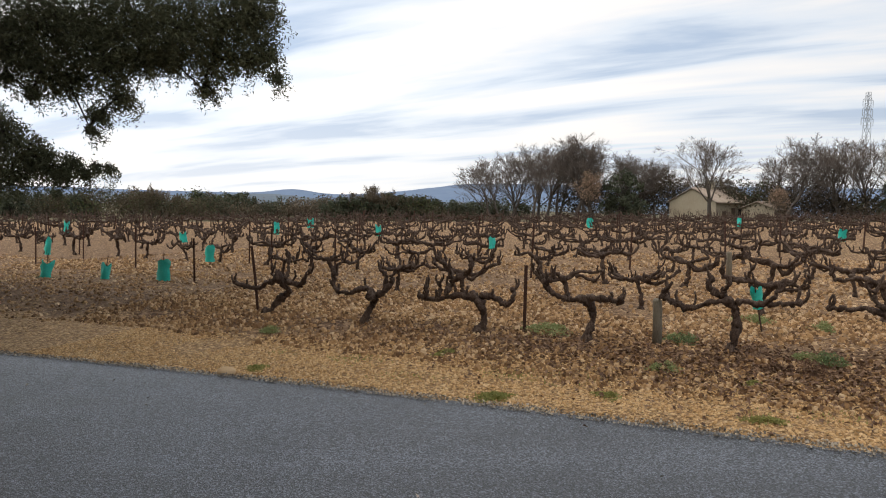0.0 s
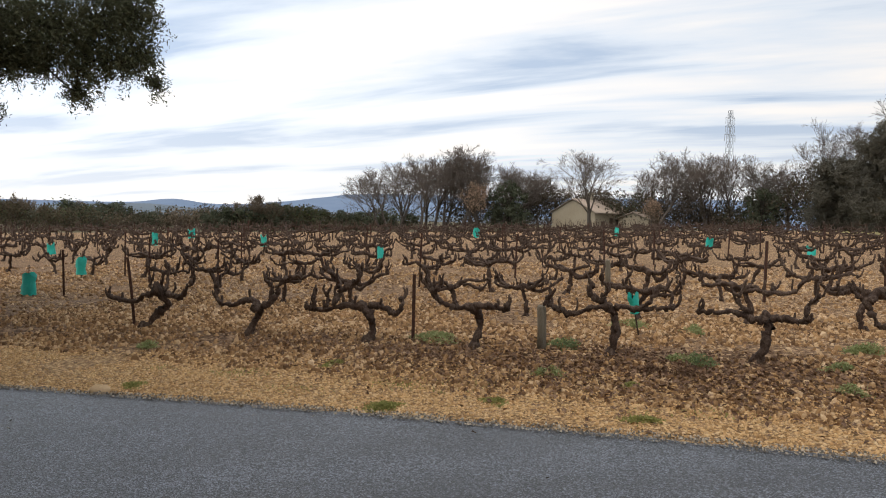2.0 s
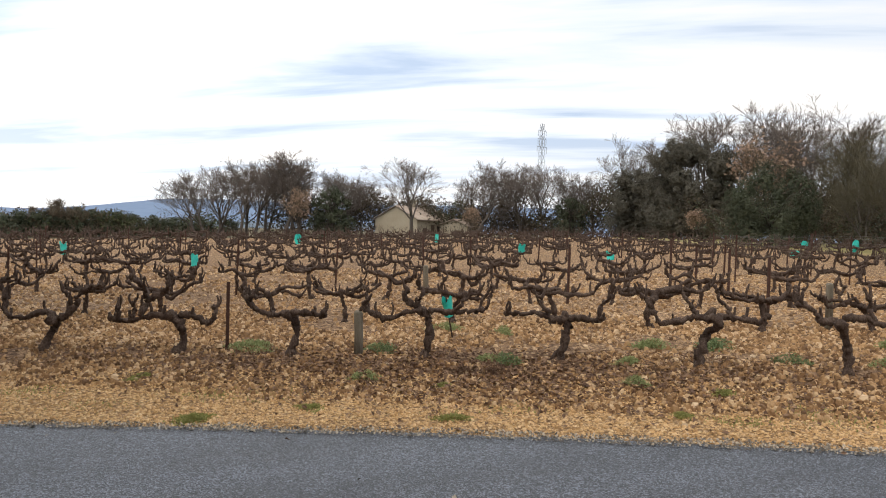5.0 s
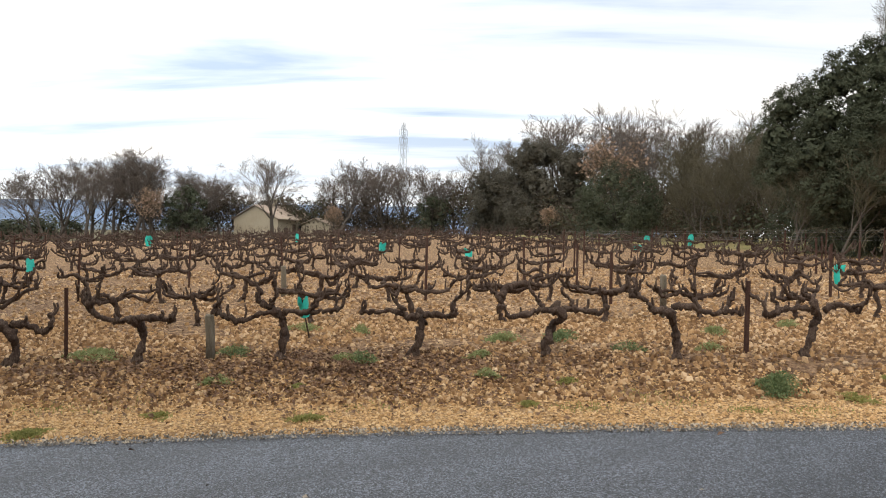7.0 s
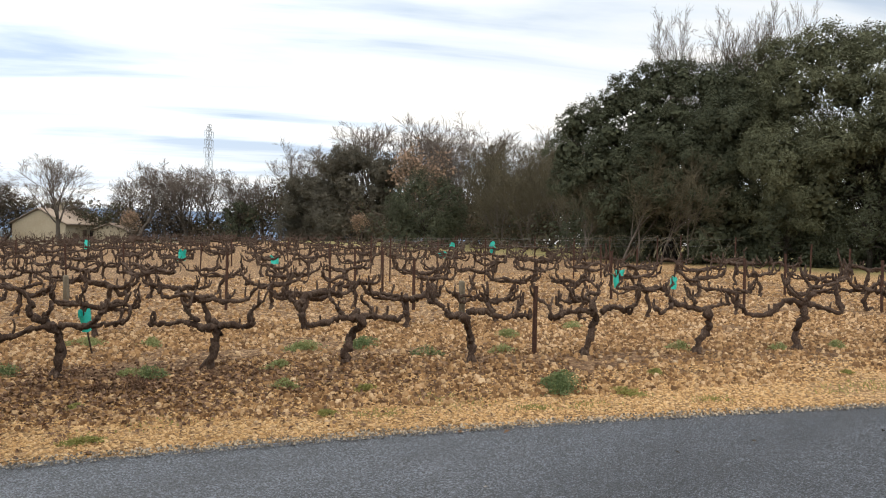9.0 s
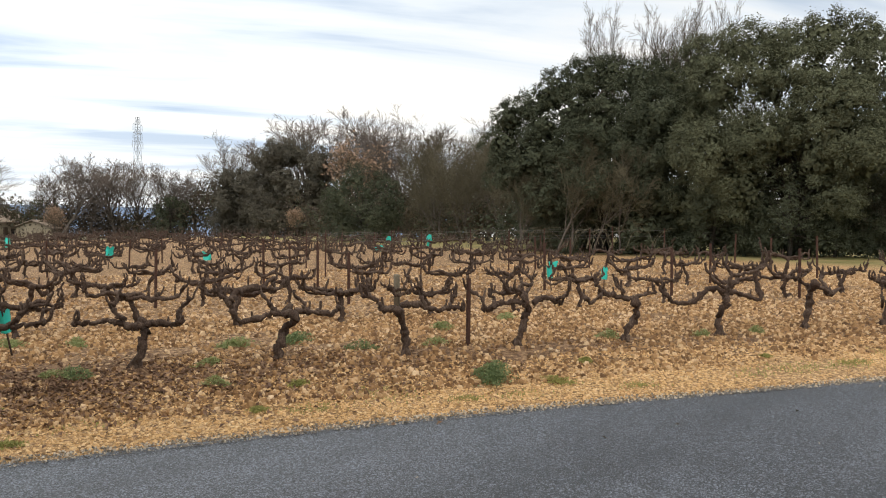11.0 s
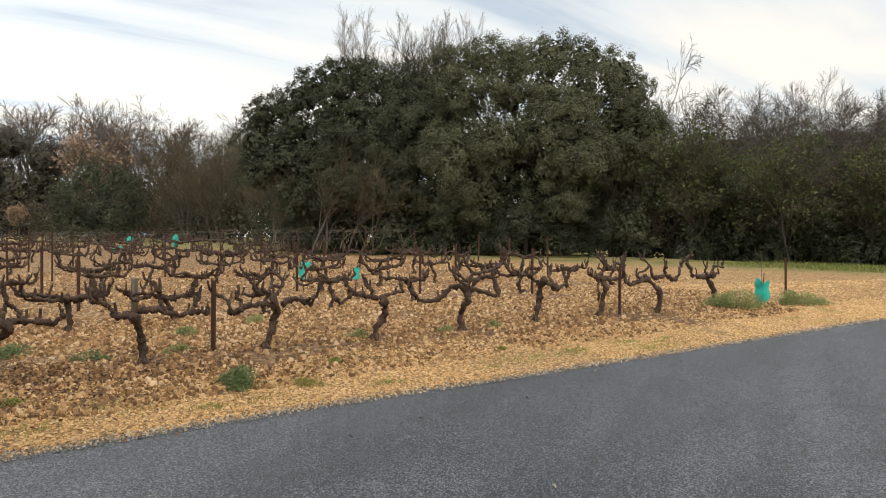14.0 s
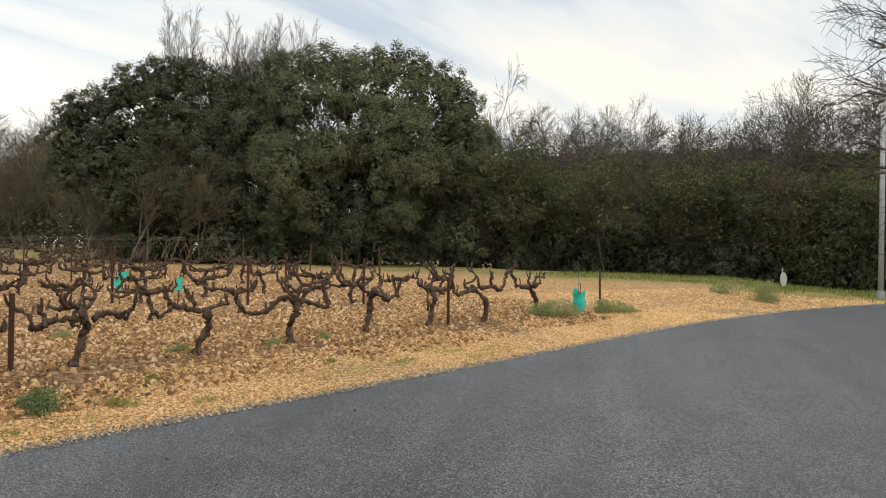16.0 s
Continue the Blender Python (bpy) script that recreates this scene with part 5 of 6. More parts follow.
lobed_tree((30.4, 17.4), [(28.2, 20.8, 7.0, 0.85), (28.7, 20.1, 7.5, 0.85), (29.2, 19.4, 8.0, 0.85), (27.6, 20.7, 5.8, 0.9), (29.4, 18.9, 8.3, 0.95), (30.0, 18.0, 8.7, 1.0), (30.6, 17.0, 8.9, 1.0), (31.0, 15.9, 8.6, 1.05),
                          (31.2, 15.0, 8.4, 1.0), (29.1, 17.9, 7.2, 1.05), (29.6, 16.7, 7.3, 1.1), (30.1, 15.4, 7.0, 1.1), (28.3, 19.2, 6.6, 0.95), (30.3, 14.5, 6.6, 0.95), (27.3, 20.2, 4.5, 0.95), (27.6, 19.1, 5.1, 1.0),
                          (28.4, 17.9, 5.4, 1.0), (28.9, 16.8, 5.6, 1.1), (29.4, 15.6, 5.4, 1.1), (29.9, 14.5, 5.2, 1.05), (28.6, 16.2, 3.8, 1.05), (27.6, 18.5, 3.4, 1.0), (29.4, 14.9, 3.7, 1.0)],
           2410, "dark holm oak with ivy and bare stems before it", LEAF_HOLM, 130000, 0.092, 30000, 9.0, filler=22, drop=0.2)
holm = [evergreen(9.2, 7.6, 2402, "unseen holm oak added beside the lane for its shade", LEAF_OAK, 30000, 0.22, 28, base=0.08, name="holm_oak", inner=3000)]
dark_holm = [evergreen(6.5, 6.0, 2450 + i, "dark ivy-covered evergreen bush under the wood", LEAF_DARK, 16000, 0.12, 18, base=0.04, name="evergreen_bush", inner=900) for i in range(2)]
plant(dark_holm, [(33.0, 21.2, 5.0), (32.0, 18.0, 5.8), (34.0, 14.5, 6.2), (35.0, 10.5, 6.4), (36.0, 7.0, 6.2), (36.8, 3.5, 6.3), (37.0, 0.6, 5.6), (36.8, -2.2, 5.5), (36.0, -4.8, 5.2), (34.8, -7.0, 4.9), (33.4, -9.0, 5.0), (31.8, -10.8, 5.2), (30.0, -12.4, 5.0),
                  (34, 22, 6.5), (37, 17, 6.5), (38.5, 12, 6.5), (39.5, -3, 6.6), (38, -8, 6.2), (35.5, -11.5, 6.0),
                  (31.6, 8.2, 3.4), (31.2, 11.4, 3.4), (30.9, 9.6, 4.4), (30.4, 12.4, 4.0), (32.2, 6.4, 3.6), (29.8, 15.4, 3.3), (28.6, 18.4, 3.3), (33.4, 4.2, 4.9), (33.6, 0.9, 4.9), (32.8, -2.6, 4.6), (31.2, -5.8, 4.5), (29.2, -8.8, 4.3)], 6.5)

NEAR_PLAN = [(9, 0.60, 0.62, 0.05), (7, 0.60, 0.65, 0.07), (6, 0.62, 0.62, 0.06), (5, 0.72, 0.6, 0.04), (0.0055, 0, 0, 0.03)]
poplar = [bare_tree(12.5, [(13, 0.42, 0.40, 0.07), (7, 0.55, 0.42, 0.14), (5, 0.6, 0.42, 0.10), (3, 0.6, 0.4, 0.06), (0.0075, 0, 0, 0.04)], 2500 + i, "tall slender leafless tree rising above the holm oaks", TWIG_DIM, trunk_share=0.8, radius=0.11) for i in range(2)]
plant(poplar, [(36.4, 22.6, 12.0), (36.8, 21.8, 12.7), (36.7, 19.5, 13.8), (37.3, 18.3, 14.2), (37.8, 17.4, 14.0), (38.1, 16.7, 13.7), (38.0, 14.2, 12.2), (38.9, 17.8, 14.2), (38.6, 16.2, 12.9)], 12.5, wide=0.66)
near_bare = [bare_tree(8.5, NEAR_PLAN, 2600 + i, "leafless ivy-grown tree in the roadside wood", BARK_TREE, ivy=3200, leaf_size=0.13, radius=0.10) for i in range(4)]
plant(near_bare, [(37.7, 2.8, 9.0), (37.8, 0.7, 8.6), (35.8, -0.7, 8.4), (38.8, -2.5, 8.3), (37.7, -3.7, 8.3), (37.5, -4.9, 8.4), (36.4, -5.9, 8.0), (36.2, -7.1, 8.5), (35.0, -7.9, 8.6), (33.7, -8.7, 9.3), (33.5, -9.7, 9.4),
                  (32.2, -10.5, 9.2), (30.8, -11.5, 9.4), (29.4, -12.3, 9.2), (40, 1.5, 9.3), (40.5, -1, 9.0), (39.6, -6, 8.8), (38.7, 2.3, 9.1)], 8.5)
crooked = bare_tree(11, [(6, 0.55, 0.7, 0.06), (5, 0.58, 0.7, 0.05), (5, 0.58, 0.7, 0.04), (3, 0.65, 0.6, 0.03), (0.010, 0, 0, 0.02)], 2650, "tall open leafless tree with few crooked branches", BARK_DARK, radius=0.19, trunk_share=0.7)
plant([crooked], [(37.5, 4.6, 11.4)], 11, wide=0.66)
thick = [bare_tree(6, BRUSH_PLAN, 2700 + i, "tangled brown undergrowth at the edge of the wood", TWIG_DIM, stems=3, radius=0.05, leaf=LEAF_BROWN if i % 2 else LEAF_IVY, leaf_n=3500 if i % 2 else 8000, leaf_size=0.12, name="undergrowth") for i in range(4)]
plant(thick, [(33.6, 3.7, 6.2), (33.8, 1.8, 5.7), (33.8, -0.1, 5.9), (33.8, -2.0, 5.6), (32.6, -3.6, 5.7), (31.4, -5.1, 5.3), (31.1, -6.7, 5.2), (29.8, -7.9, 4.9), (29.4, -9.2, 5.2), (28.1, -10.1, 5.0), (35, 2.8, 6.6), (35, -3, 6.2), (33, -6, 5.8),
              (32.4, 6.2, 4.4), (30.5, -8.8, 5.4)], 6)

# low country to the north-west
low_green = [evergreen(5, 6, 2800 + i, "distant dark evergreen clump", LEAF_DARK, 2200, 0.4, 14, base=0.05, inner=300) for i in range(2)]
plant(low_green, [(-73.8, 118.9, 2.4), (-74.0, 130.5, 2.9), (-69.3, 133.1, 2.3), (-50.8, 141.2, 3.4), (-53.3, 161.5, 3.2), (-49.9, 162.6, 3.5), (-79.0, 115.5, 2.6), (-22.8, 128.2, 2.8), (-19.0, 128.6, 3.1), (-16.0, 130, 3.6), (-13.0, 131.5, 3.4),
                  (-9.7, 131.9, 3.2), (-6.5, 131, 2.9), (-3.2, 130.2, 2.8), (0.1, 130.3, 2.6), (3.9, 130.2, 2.6), (-66, 125, 2.2), (-83, 120, 2.6), (7.5, 130, 2.5), (-24.5, 129, 2.0)], 5)
low_bare = [bare_tree(5, FAR_PLAN, 2850 + i, "distant brownish leafless scrub tree", TWIG_RED, stems=3, radius=0.1) for i in range(2)]
plant(low_bare, [(-55.5, 128.6, 4.9), (-63.5, 136.0, 2.3), (-54.5, 139.8, 2.4), (-17.2, 129.1, 5.6), (-14.6, 131.5, 5.0), (-19.8, 130, 4.2), (-12, 133, 4.4), (-58.5, 131, 3.4), (-61, 133, 2.8), (-52, 134, 3.0), (-47, 142, 2.6), (-67, 128, 2.6), (-9, 133, 3.6), (-3, 134, 3.0)], 5)


# ---- low scrub that closes the view under the far trees ----
def scrub(n, line, depth, height, size, mats, name, label, seed):
    """Leafy and twiggy clumps along a line of (x, y) corners."""
    g = np.random.default_rng(seed)
    line = np.array(line, float)
    seg = np.linalg.norm(np.diff(line, axis=0), axis=1)
    s = g.random(n) * seg.sum()
    i = np.minimum(np.searchsorted(np.cumsum(seg), s), len(seg) - 1)
    t = (s - np.concatenate([[0], np.cumsum(seg)])[i]) / seg[i]
    p = line[i] + (line[i + 1] - line[i]) * t[:, None] + g.normal(size=(n, 2)) * depth
    wave = 0.16 if size > 0.2 else 0.34
    hump = np.array([0.62 + 0.55 * noise.noise((a * wave, b * wave, seed)) + 0.3 * noise.noise((a * 0.6, b * 0.6, seed)) for a, b in p])
    z = base_height(p[:, 0], p[:, 1]) + height * np.clip(hump, 0.15, 1.4) * g.random(n) ** 0.55
    c = np.stack([p[:, 0], p[:, 1], z], 1)
    for m_i, (mat, share) in enumerate(mats):
        tint = np.array([noise.noise((a * wave * 0.8 + 40, b * wave * 0.8, seed + 3)) for a, b in p]) + 0.25 * g.normal(size=n)
        lo, hi = share
        ok = (tint >= lo) & (tint < hi)
        geo = Geo()
        geo.leaves(c[ok], g.normal(size=(ok.sum(), 3)) + np.array([0, 0, 0.4]), size, 0.5, g)
        tagged(part(name, geo, mat), label, "scrub", kind="stuff")


scrub(26000, [(-72, 155), (-30, 167)], 3.0, 5.6, 0.42, [(LEAF_DARK, (-9, -0.2)), (TWIG_RED, (-0.2, 9))], "distant_scrub", "brown and dark trees round the village", 46)
scrub(32000, [(-130, 118), (-60, 128), (-43, 130)], 3.0, 5.8, 0.38, [(LEAF_DARK, (-9, -0.25)), (LEAF_BROWN, (-0.25, 0.35)), (LEAF_IVY, (0.35, 9))], "distant_scrub", "dark low scrub along the far side of the fields", 41)
scrub(12000, [(-24, 131), (8, 131)], 2.5, 5.0, 0.34, [(LEAF_DARK, (-9, -0.1)), (LEAF_BROWN, (-0.1, 0.35)), (LEAF_IVY, (0.35, 9))], "distant_scrub", "dark low hedge along the far side of the fields", 45)
scrub(64000, [(14, 116), (30, 114), (42, 104), (52, 92), (56, 75), (58, 58), (54, 44)], 2.2, 7.6, 0.36, [(TWIG_DIM, (-9, 0.0)), (LEAF_BROWN, (0.0, 0.3)), (LEAF_DARK, (0.3, 9))], "woodland_scrub", "brown leafless scrub under the trees", 42)
scrub(32000, [(43, 55), (46, 47), (42, 36), (40, 29), (37, 23), (36, 16)], 1.6, 4.2, 0.24, [(TWIG_DIM, (-9, 0.05)), (LEAF_BROWN, (0.05, 0.3)), (LEAF_DARK, (0.3, 9))], "woodland_scrub", "brown leafless scrub under the trees", 43)
scrub(56000, [(34.2, 5.4), (33.9, 0), (32.6, -4), (30.0, -7.6), (26.4, -11.4)], 0.8, 5.0, 0.11, [(LEAF_IVY, (-9, 0.0)), (LEAF_BROWN, (0.0, 0.22)), (LEAF_DARK, (0.22, 9))], "roadside_scrub", "ivy and brown undergrowth of the roadside wood", 44)


# ---- the oak that overhangs the road ----
def overhanging_oak():
    g = np.random.default_rng(77)
    ob = thing("overhanging_holm_oak", "dark holm oak whose leafy boughs overhang the verge", "tree", at=pose(0, 0, 0))
    base = np.array([-11.0, 10.9, ground_height(-11.0, 10.9) - 0.2])
    geo = Geo()
    crotch = base + np.array([0.3, 0.2, 2.6])
    geo.tube(spline([base, base + np.array([0.1, 0, 1.2]), crotch], 4), np.linspace(0.36, 0.28, 9), 10, 0.1, g)
    # the boughs in sight: one high over the verge, one low and slanting; the rest of the crown behind and above, out of
    # view and thickened to darken the road
    high = [(-5.75, 10.75, 4.09, 0.81), (-5.29, 11.24, 4.13, 0.78), (-4.63, 11.45, 4.19, 0.77), (-4.02, 11.6, 4.24, 0.72), (-3.38, 11.73, 4.32, 0.64), (-2.95, 11.86, 4.44, 0.45), (-2.81, 11.8, 3.92, 0.24),
            (-3.07, 11.72, 3.8, 0.31), (-2.65, 11.84, 3.57, 0.13), (-3.6, 11.76, 3.74, 0.41), (-3.7, 11.72, 3.34, 0.17), (-4.28, 11.82, 3.84, 0.30), (-4.6, 11.57, 3.74, 0.32), (-4.97, 11.18, 3.56, 0.48),
            (-4.74, 11.18, 3.13, 0.24), (-5.01, 11.05, 2.88, 0.19), (-5.04, 10.92, 2.65, 0.08), (-5.45, 11.04, 3.33, 0.31), (-5.65, 10.7, 3.42, 0.36), (-5.69, 10.56, 3.10, 0.14), (-5.91, 10.42, 3.72, 0.42), (-5.95, 10.39, 3.28, 0.10)]
    low = [(-6.22, 10.22, 2.66, 0.40), (-5.96, 10.39, 2.53, 0.30), (-5.75, 10.52, 2.27, 0.33), (-5.92, 10.41, 1.98, 0.30), (-5.54, 10.64, 2.12, 0.28), (-5.37, 10.74, 1.97, 0.20), (-5.26, 10.8, 2.17, 0.17), (-5.11, 10.88, 2.02, 0.09),
           (-4.99, 10.94, 2.12, 0.05), (-4.84, 11.02, 2.12, 0.04), (-6.16, 10.01, 2.09, 0.44)]
    rest = [(-8.2, 11.4, 2.9, 0.8), (-8.4, 11.6, 4.4, 1.4), (-9.5, 11.5, 5.6, 1.9), (-7.0, 11.4, 5.9, 1.5), (-5.2, 11.7, 5.6, 1.0), (-11.5, 11.0, 6.2, 2.2), (-10.6, 12.5, 4.2, 1.5), (-10.5, 9.6, 4.6, 1.6), (-12.8, 10.5, 4.6, 1.8),
            (-9.0, 8.0, 6.4, 1.9), (-10.4, 6.2, 6.6, 2.0), (-8.4, 9.8, 6.6, 1.8), (-3.2, 11.8, 5.4, 0.7), (-4.2, 12.0, 6.0, 1.1), (-5.5, 12.0, 6.6, 1.4), (-7.0, 11.6, 7.2, 1.6), (-4.6, 12.3, 7.8, 1.3), (-6.2, 12.2, 8.4, 1.5)]
    # unseen lobes above the lane, added to shade the asphalt below
    rest += [(-5.2, 3.6, 5.6, 1.9), (-6.4, 4.8, 6.0, 1.9), (-4.6, 2.2, 6.4, 1.6), (-3.4, 4.4, 6.8, 1.3), (-7.0, 2.0, 6.0, 1.9), (-7.6, 6.6, 6.2, 1.8)]
    tips = []
    # boughs run from lobe to lobe, outwards from the fork
    done = [crotch]
    order = sorted(high + rest, key=lambda q: np.linalg.norm(np.array(q[:3]) - crotch)) + sorted(low, key=lambda q: q[0])
    for i_, (x, y, z, r) in enumerate(order):
        c = np.array((x, y, z))
        if i_ == len(high + rest):
            done = [crotch, np.array((-8.2, 11.4, 2.9))]
        near_ = min(done, key=lambda q: np.linalg.norm(q - c))
        done.append(c)
        p = spline([near_, near_ * 0.5 + c * 0.5 + np.array([0, 0, 0.10 * min(1, r * 2)]) + g.normal(size=3) * 0.05 * min(1, r * 3), c], 5)
        geo.tube(p, np.linspace(0.016 + 0.022 * r, 0.008 + 0.01 * min(r, 1), len(p)), 6)
        if r > 0.85:
            continue
        for i in range(int(90 * r) + 6):
            d = g.normal(size=3) + np.array([0.35, 0.1, -0.15])
            d /= np.linalg.norm(d)
            e_ = c + d * r * (0.55 + 0.5 * g.random()) + np.array([0.03, 0, -0.03])
            q = spline([c + g.normal(size=3) * 0.04, (c + e_) / 2 + g.normal(size=3) * 0.05 + np.array([0, 0, 0.04]), e_], 3)
            geo.tube(q, np.linspace(0.006, 0.002, len(q)), 3, cap=False)
            tips.append((e_, d))
    part("trunk", geo, BARK_DARK, ob, smooth=True)
    crown = Geo()
    for x, y, z, r in high + low:
        n = int(12500 * r ** 2.2) + 60
        d = g.normal(size=(n, 3))
        d /= np.linalg.norm(d, axis=1)[:, None]
        lump = 1 + 0.4 * np.array([noise.noise((a * 2.6 + x, b * 2.6, c * 2.6 + z)) for a, b, c in d])
        c = np.array((x, y, z)) + d * (r * lump * g.random(n) ** 0.45)[:, None] * np.array([1, 1, 0.9])
        crown.leaves(c, g.normal(size=(n, 3)) + np.array([0, 0, 0.5]), 0.058, 0.36, g)
    # leafy sprays: leaves set along each drooping twig end
    for e_, d in tips:
        n = 30
        t = g.random(n)[:, None]
        c = e_ + d * (t * 0.26 - 0.14) - np.array([0, 0, 0.10]) * t ** 2 + g.normal(size=(n, 3)) * 0.034
        crown.leaves(c, g.normal(size=(n, 3)) + np.array([0, 0, 0.3]), 0.056, 0.30, g)
    foliage(crown, rest, g, 70000, 0.19, 22000)
    part("crown", crown, LEAF_OAK, ob)


overhanging_oak()
# unseen oaks added along the lane, to shade the asphalt and darken its reflections
plant(holm, [(-6.3, 1.8, 9.2), (-13.5, -1.5, 11.0), (-8.0, -4.5, 11.5), (-15.5, 4.5, 11.0)], 9.2, wide=1.1)


def roadside_limb_tree():
    g = np.random.default_rng(91)
    ob = thing("roadside_tree", "leafless roadside tree with long spreading branches over the road", "tree", at=pose(0, 0, 0))
    geo, twigs, tips = Geo(), Geo(), []
    base = np.array([18.6, -9.2, ground_height(18.6, -9.2) - 0.2])
    geo.tube(spline([base, base + np.array([0.0, 0.1, 2.5]), base + np.array([-0.1, 0.3, 6.5])], 4), np.linspace(0.24, 0.14, 9), 9, 0.06, g)
    plan = [(6, 0.55, 0.75, 0.0), (6, 0.6, 0.7, 0.02), (5, 0.62, 0.65, 0.0), (0.005, 0, 0, 0.0)]
    for z, way, ln, r in ((3.6, (-0.1, 1, 0.0), 3.6, 0.11), (4.6, (0.1, 1, 0.10), 3.3, 0.09), (5.0, (-0.2, 1, 0.25), 3.6, 0.08), (5.7, (0.1, 1, 0.4), 3.2, 0.055), (4.6, (-0.3, -1, 0.4), 3.0, 0.06), (5.5, (0.6, -0.7, 0.6), 3.0, 0.06), (6.3, (0, 0.2, 1), 3.0, 0.06)):
        w = np.array(way, float)
        grow(geo, twigs, g, base + np.array([-0.05, 0.2, z]), w / np.linalg.norm(w), ln, r, 1, [None] + plan, tips)
    part("trunk", geo, BARK_TREE, ob, smooth=True)
    part("twig_mass", twigs, BARK_DARK, ob, "fine bare twigs")


roadside_limb_tree()


# ---- farmhouse and far buildings ----
def house(x, y, turn, wide, long, eaves, ridge, label, windows=()):
    z = ground_height(x, y)
    ob = thing("house", label, "house", at=pose(x, y, z, 0, 0, turn))
    g = Geo()
    w_, l_ = wide / 2, long
    g.add([(-w_, 0, -0.5), (w_, 0, -0.5), (w_, 0, eaves), (0, 0, ridge), (-w_, 0, eaves), (-w_, l_, -0.5), (w_, l_, -0.5), (w_, l_, eaves), (0, l_, ridge), (-w_, l_, eaves)],
          [(0, 1, 2, 3, 4), (6, 5, 9, 8, 7), (1, 6, 7, 2), (5, 0, 4, 9)])
    part("wall", g, RENDER_WALL, ob)
    for s, nm in ((-1, "roof"), (1, "roof")):
        r = Geo()
        n = int(l_ / 0.28)
        slope = math.hypot(w_ + 0.35, ridge - eaves)
        for i in range(n):
            y0 = -0.3 + (l_ + 0.6) * i / n
            y1 = -0.3 + (l_ + 0.6) * (i + 1) / n
            ym = (y0 + y1) / 2
            zr, ze = ridge + 0.12, eaves + 0.12 - 0.35 * (ridge - eaves) / w_
            r.add([(0, y0, zr), (0, ym, zr + 0.09), (0, y1, zr), (s * (w_ + 0.35), y0, ze), (s * (w_ + 0.35), ym, ze + 0.09), (s * (w_ + 0.35), y1, ze)],
                  [(0, 1, 4, 3), (1, 2, 5, 4)] if s < 0 else [(0, 3, 4, 1), (1, 4, 5, 2)])
        zr, ze = ridge + 0.04, eaves + 0.04 - 0.35 * (ridge - eaves) / w_
        r.add([(0, -0.3, zr), (0, l_ + 0.3, zr), (s * (w_ + 0.35), l_ + 0.3, ze), (s * (w_ + 0.35), -0.3, ze)], [(0, 1, 2, 3)])
        part(nm, r, ROOF_TILE, ob)
    for kind, side, a, b, ww, hh in windows:
        f = Geo()
        if side == "gable":
            f.box(a - ww / 2, -0.08, b, a + ww / 2, 0.03, b + hh)
        else:
            f.box(w_ - 0.03, a - ww / 2, b, w_ + 0.08, a + ww / 2, b + hh)
        q = part(kind, f, DARK_WOOD if kind in ("door", "shutter") else DARK_GLASS, ob)
        if kind == "window":
            s_ = Geo()
            if side == "gable":
                s_.box(a - ww / 2 - 0.08, -0.16, b - 0.1, a + ww / 2 + 0.08, 0.0, b - 0.02)
            else:
                s_.box(w_, a - ww / 2 - 0.08, b - 0.1, w_ + 0.16, a + ww / 2 + 0.08, b - 0.02)
            part("sill", s_, RENDER_WALL, q)
    return ob


farm = house(29.3, 105.0, -46, 6.9, 11.0, 2.9, 4.7, "cream rendered farmhouse with a pale clay tile roof", [("door", "side", 2.2, -0.5, 1.0, 2.2), ("window", "side", 6.5, 1.0, 1.0, 1.2), ("shutter", "side", 4.6, 0.9, 0.9, 1.3)])
ch = Geo()
ch.box(-0.35, 4.5, 4.3, 0.35, 5.2, 5.7)
ch.box(-0.42, 4.43, 5.7, 0.42, 5.27, 5.82)
part("chimney", ch, RENDER_WALL, farm)
lean = house(37.6, 103.8, -46, 4.6, 5.0, 1.9, 2.8, "low cream lean-to shed with a tiled roof", [("door", "gable", 0.6, -0.5, 1.0, 1.8)])
for x, y, t in ((-67.9, 251, 20), (-54, 244, -30), (-60.5, 256, 60), (-44, 262, 10)):
    house(x, y, t, 6.5, 9, 2.2, 3.2, "distant cream village house with a clay roof", [("window", "gable", -1.6, 0.8, 1.0, 1.2), ("window", "gable", 1.6, 0.8, 1.0, 1.2)])


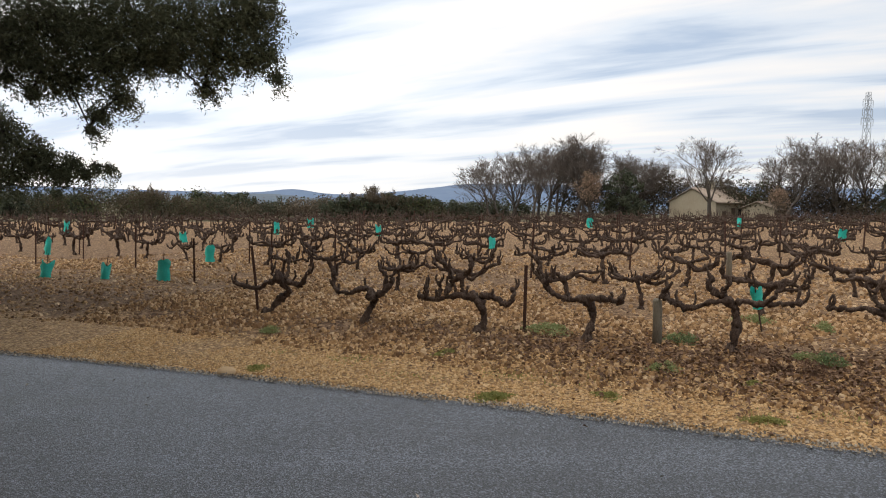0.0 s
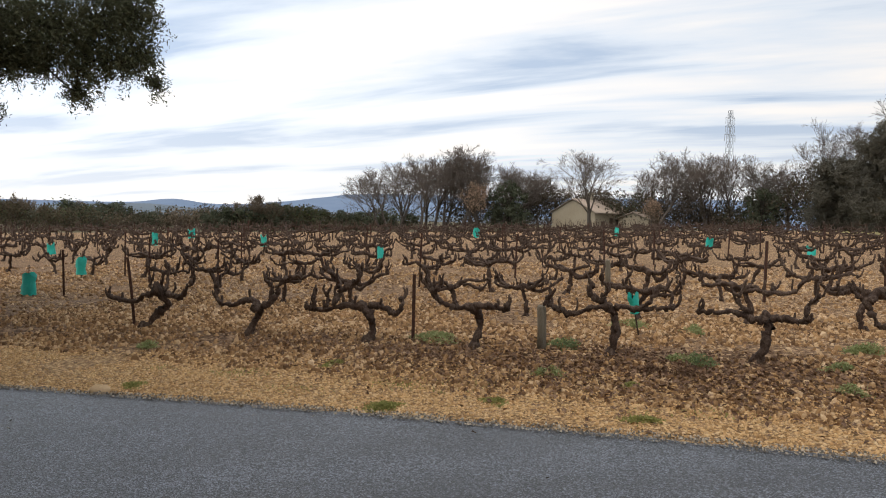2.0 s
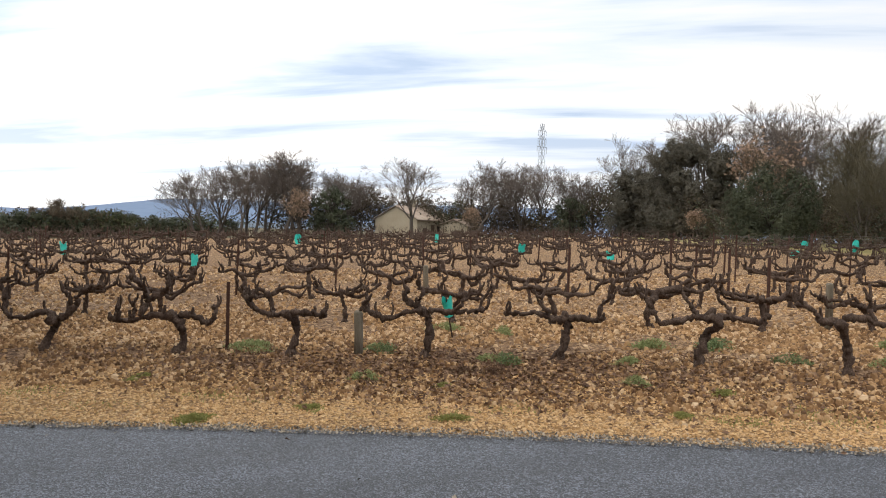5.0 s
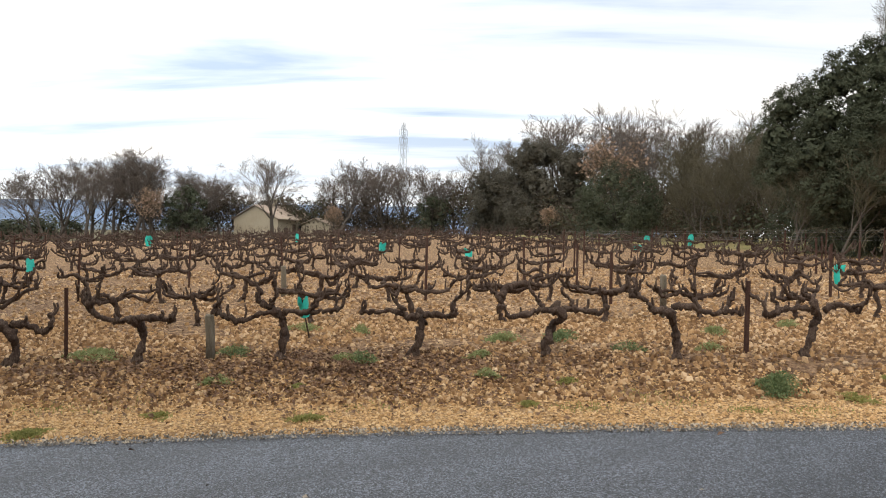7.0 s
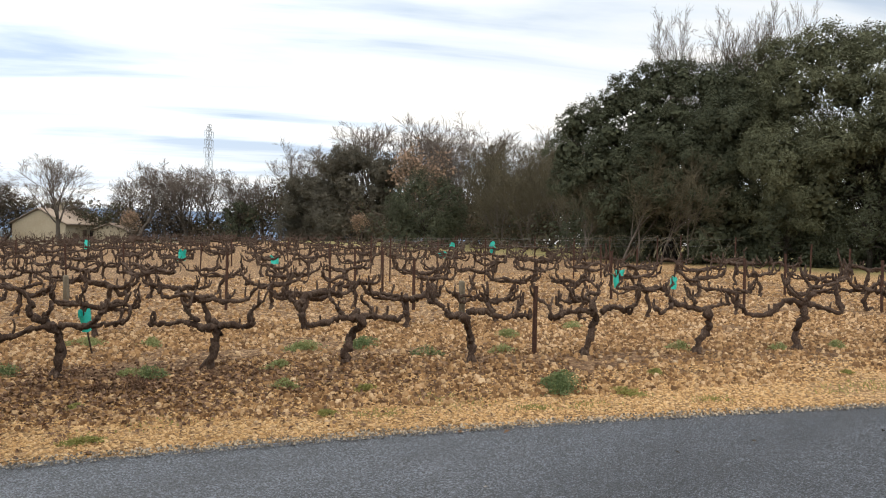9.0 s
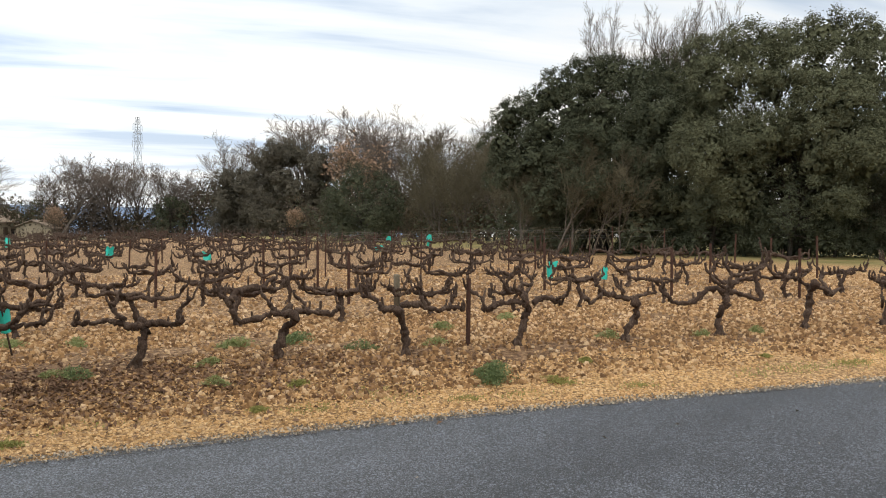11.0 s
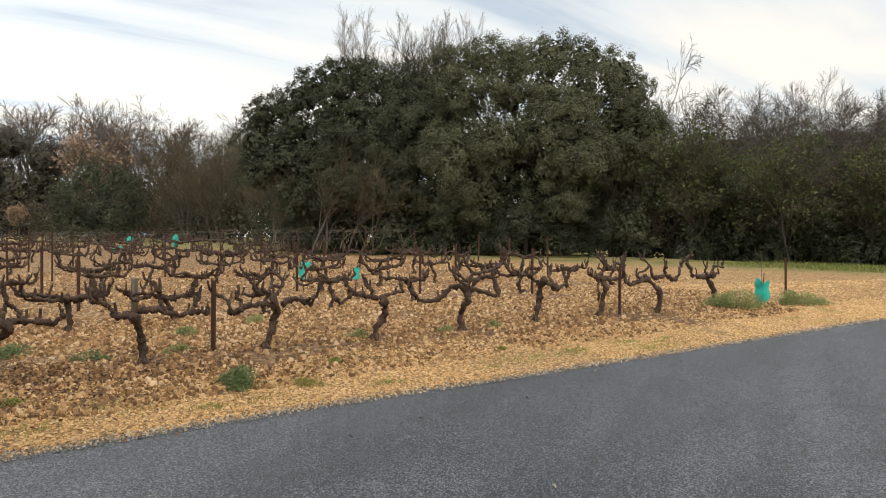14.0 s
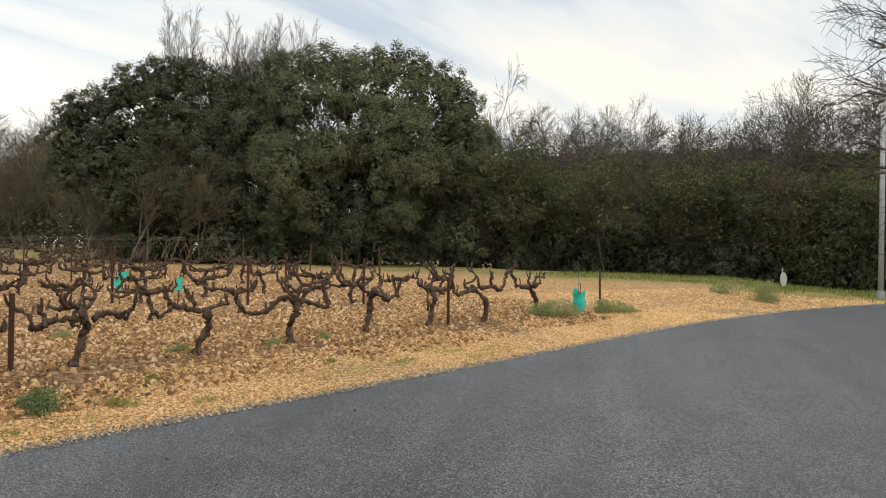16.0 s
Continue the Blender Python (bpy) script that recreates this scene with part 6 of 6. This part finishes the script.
def pylon(x, y, top, width, arms, label, mat=MAST, mast=0.055):
    z = ground_height(x, y)
    h = top - z
    ob = thing("pylon", label, "pylon", at=pose(x, y, z, 0, 0, 25))
    n = 12

    def half(t):
        return width / 2 * ((1 - t) * 0.75 + 0.25) if t < 0.6 else width / 2 * 0.55 * (1 - 0.45 * (t - 0.6) / 0.4)

    for sx, sy in ((-1, -1), (1, -1), (1, 1), (-1, 1)):
        g = Geo()
        g.tube([(sx * half(i / n), sy * half(i / n), h * i / n) for i in range(n + 1)], mast, 4)
        part("leg", g, mat, ob)
    g = Geo()
    cs = ((-1, -1), (1, -1), (1, 1), (-1, 1))
    for i in range(n):
        a, b = half(i / n), half((i + 1) / n)
        for j in range(4):
            p, q = cs[j], cs[(j + 1) % 4]
            g.tube([(p[0] * a, p[1] * a, h * i / n), (q[0] * b, q[1] * b, h * (i + 1) / n)], mast * 0.6, 3)
            g.tube([(q[0] * a, q[1] * a, h * i / n), (p[0] * b, p[1] * b, h * (i + 1) / n)], mast * 0.6, 3)
            g.tube([(p[0] * b, p[1] * b, h * (i + 1) / n), (q[0] * b, q[1] * b, h * (i + 1) / n)], mast * 0.6, 3)
    part("lattice", g, mat, ob)
    for zf, reach in arms:
        g = Geo()
        g.tube([(-reach, 0, h * zf), (reach, 0, h * zf)], mast, 4)
        g.tube([(-reach, 0, h * zf), (0, 0, h * (zf + 0.04)), (reach, 0, h * zf)], mast * 0.7, 3)
        for s in (-1, 1):
            g.tube([(s * reach, 0, h * zf), (s * reach, 0, h * zf - 1.6)], mast * 1.3, 4)
        part("cross_arm", g, mat, ob)
    return ob


pylon(93.0, 189.2, 31.7, 2.6, ((0.80, 2.0), (0.87, 1.7), (0.94, 1.7)), "grey lattice steel pylon rising behind the wood")
pylon(-184.9, 377.1, 20.2, 7, ((0.7, 5), (0.82, 4), (0.92, 3)), "faint distant lattice pylon")


# ---- far hills ----
def ridge(name, dist, a0, a1, height, seed, mat, label, rough=1.0, depth=0.35):
    geo = Geo()
    v = []
    n = 160
    for i in range(n + 1):
        t = i / n
        a = radians(a0 + (a1 - a0) * t)
        h = height(t) + rough * (noise.noise((t * 9, seed, 0)) * 0.35 + noise.noise((t * 31, seed, 3)) * 0.10 + noise.noise((t * 90, seed, 6)) * 0.07 + noise.noise((t * 300, seed, 9)) * 0.05) * height(t)
        for r, z in ((1.0, -6.0), (1.0 + depth * 0.5, h * 0.6), (1.0 + depth, h), (1.0 + depth * 1.6, -6.0)):
            v.append((-math.sin(a) * dist * r, math.cos(a) * dist * r, z))
    geo.add(v, [(i * 4 + j, i * 4 + j + 1, (i + 1) * 4 + j + 1, (i + 1) * 4 + j) for i in range(n) for j in range(3)])
    tagged(part(name, geo, mat, smooth=True), label, "hills", kind="structure")


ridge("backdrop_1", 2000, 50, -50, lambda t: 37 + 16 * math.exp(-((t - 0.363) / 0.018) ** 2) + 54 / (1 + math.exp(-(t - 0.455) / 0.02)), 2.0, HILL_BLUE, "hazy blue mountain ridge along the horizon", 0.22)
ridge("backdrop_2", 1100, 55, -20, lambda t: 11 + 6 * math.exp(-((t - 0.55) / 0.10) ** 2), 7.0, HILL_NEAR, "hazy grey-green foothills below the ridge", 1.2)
ridge("backdrop_3", 95, -72, -140, lambda t: 15.5 + 2 * math.sin(t * 5), 12.0, HILL_WOOD, "brown wooded hillside beyond the trees", 0.45)


# ---- roadside pole and sign ----
pole = thing("utility_pole", "pale grey steel pole standing on the grass verge", "pole", at=pose(24.62, -8.0, ground_height(24.62, -8.0)))
g_ = Geo()
g_.tube([(0, 0, -0.3), (0, 0, 3.0), (0, 0, 6.2)], [0.075, 0.068, 0.055], 12)
part("shaft", g_, PALE_STEEL, pole, smooth=True)
g_ = Geo()
g_.tube([(0, 0, -0.02), (0, 0, 0.22)], [0.11, 0.10], 12)
part("base_collar", g_, PALE_STEEL, pole)
sign = thing("round_sign", "white round road sign seen from behind among branches", "road sign", at=pose(26.9, -5.9, ground_height(26.9, -5.9) - 0.5, 0, 0, 143))
g_ = Geo()
n_ = 28
g_.add([(0.22 * math.cos(i * 6.2832 / n_), y_, 0.80 + 0.22 * math.sin(i * 6.2832 / n_)) for y_ in (0, 0.02) for i in range(n_)],
       [tuple(range(n_))[::-1], tuple(range(n_, 2 * n_))] + [(i, (i + 1) % n_, n_ + (i + 1) % n_, n_ + i) for i in range(n_)])
part("disc", g_, SIGN_WHITE, sign)
g_ = Geo()
g_.tube([(0, -0.03, -0.3), (0, -0.03, 1.15)], 0.025, 8)
part("post", g_, PALE_STEEL, sign)


# ---- larger loose stones of the first rows, each one apart ----
def stone_mesh(seed):
    g = np.random.default_rng(seed)
    bm = bmesh.new()
    bmesh.ops.create_icosphere(bm, subdivisions=1, radius=1.0)
    for q in bm.verts:
        q.co = Vector((q.co.x * 0.62, q.co.y * 0.5, q.co.z * 0.36)) * (0.8 + 0.4 * float(g.random()))
    me = bpy.data.meshes.new("stone")
    bm.to_mesh(me)
    bm.free()
    me.materials.append(STONE_LOOSE)
    return me


stone_shapes = [stone_mesh(3000 + i) for i in range(8)]
loose = random.Random(77)
for i in range(290):
    x, y = xy(loose.uniform(4.5, 14), loose.choice((-0.45, -0.2, 0.9)) + loose.gauss(0, 0.45))
    size = 0.028 + 0.045 * loose.random() ** 2
    ob = part("stone", stone_shapes[i % 8], None, ground_sheet)
    ob.matrix_basis = pose(x, y, ground_height(x, y) + 0.15 * size, loose.uniform(-15, 15), loose.uniform(-15, 15), loose.uniform(0, 360)) @ Matrix.Diagonal((size, size, size, 1))
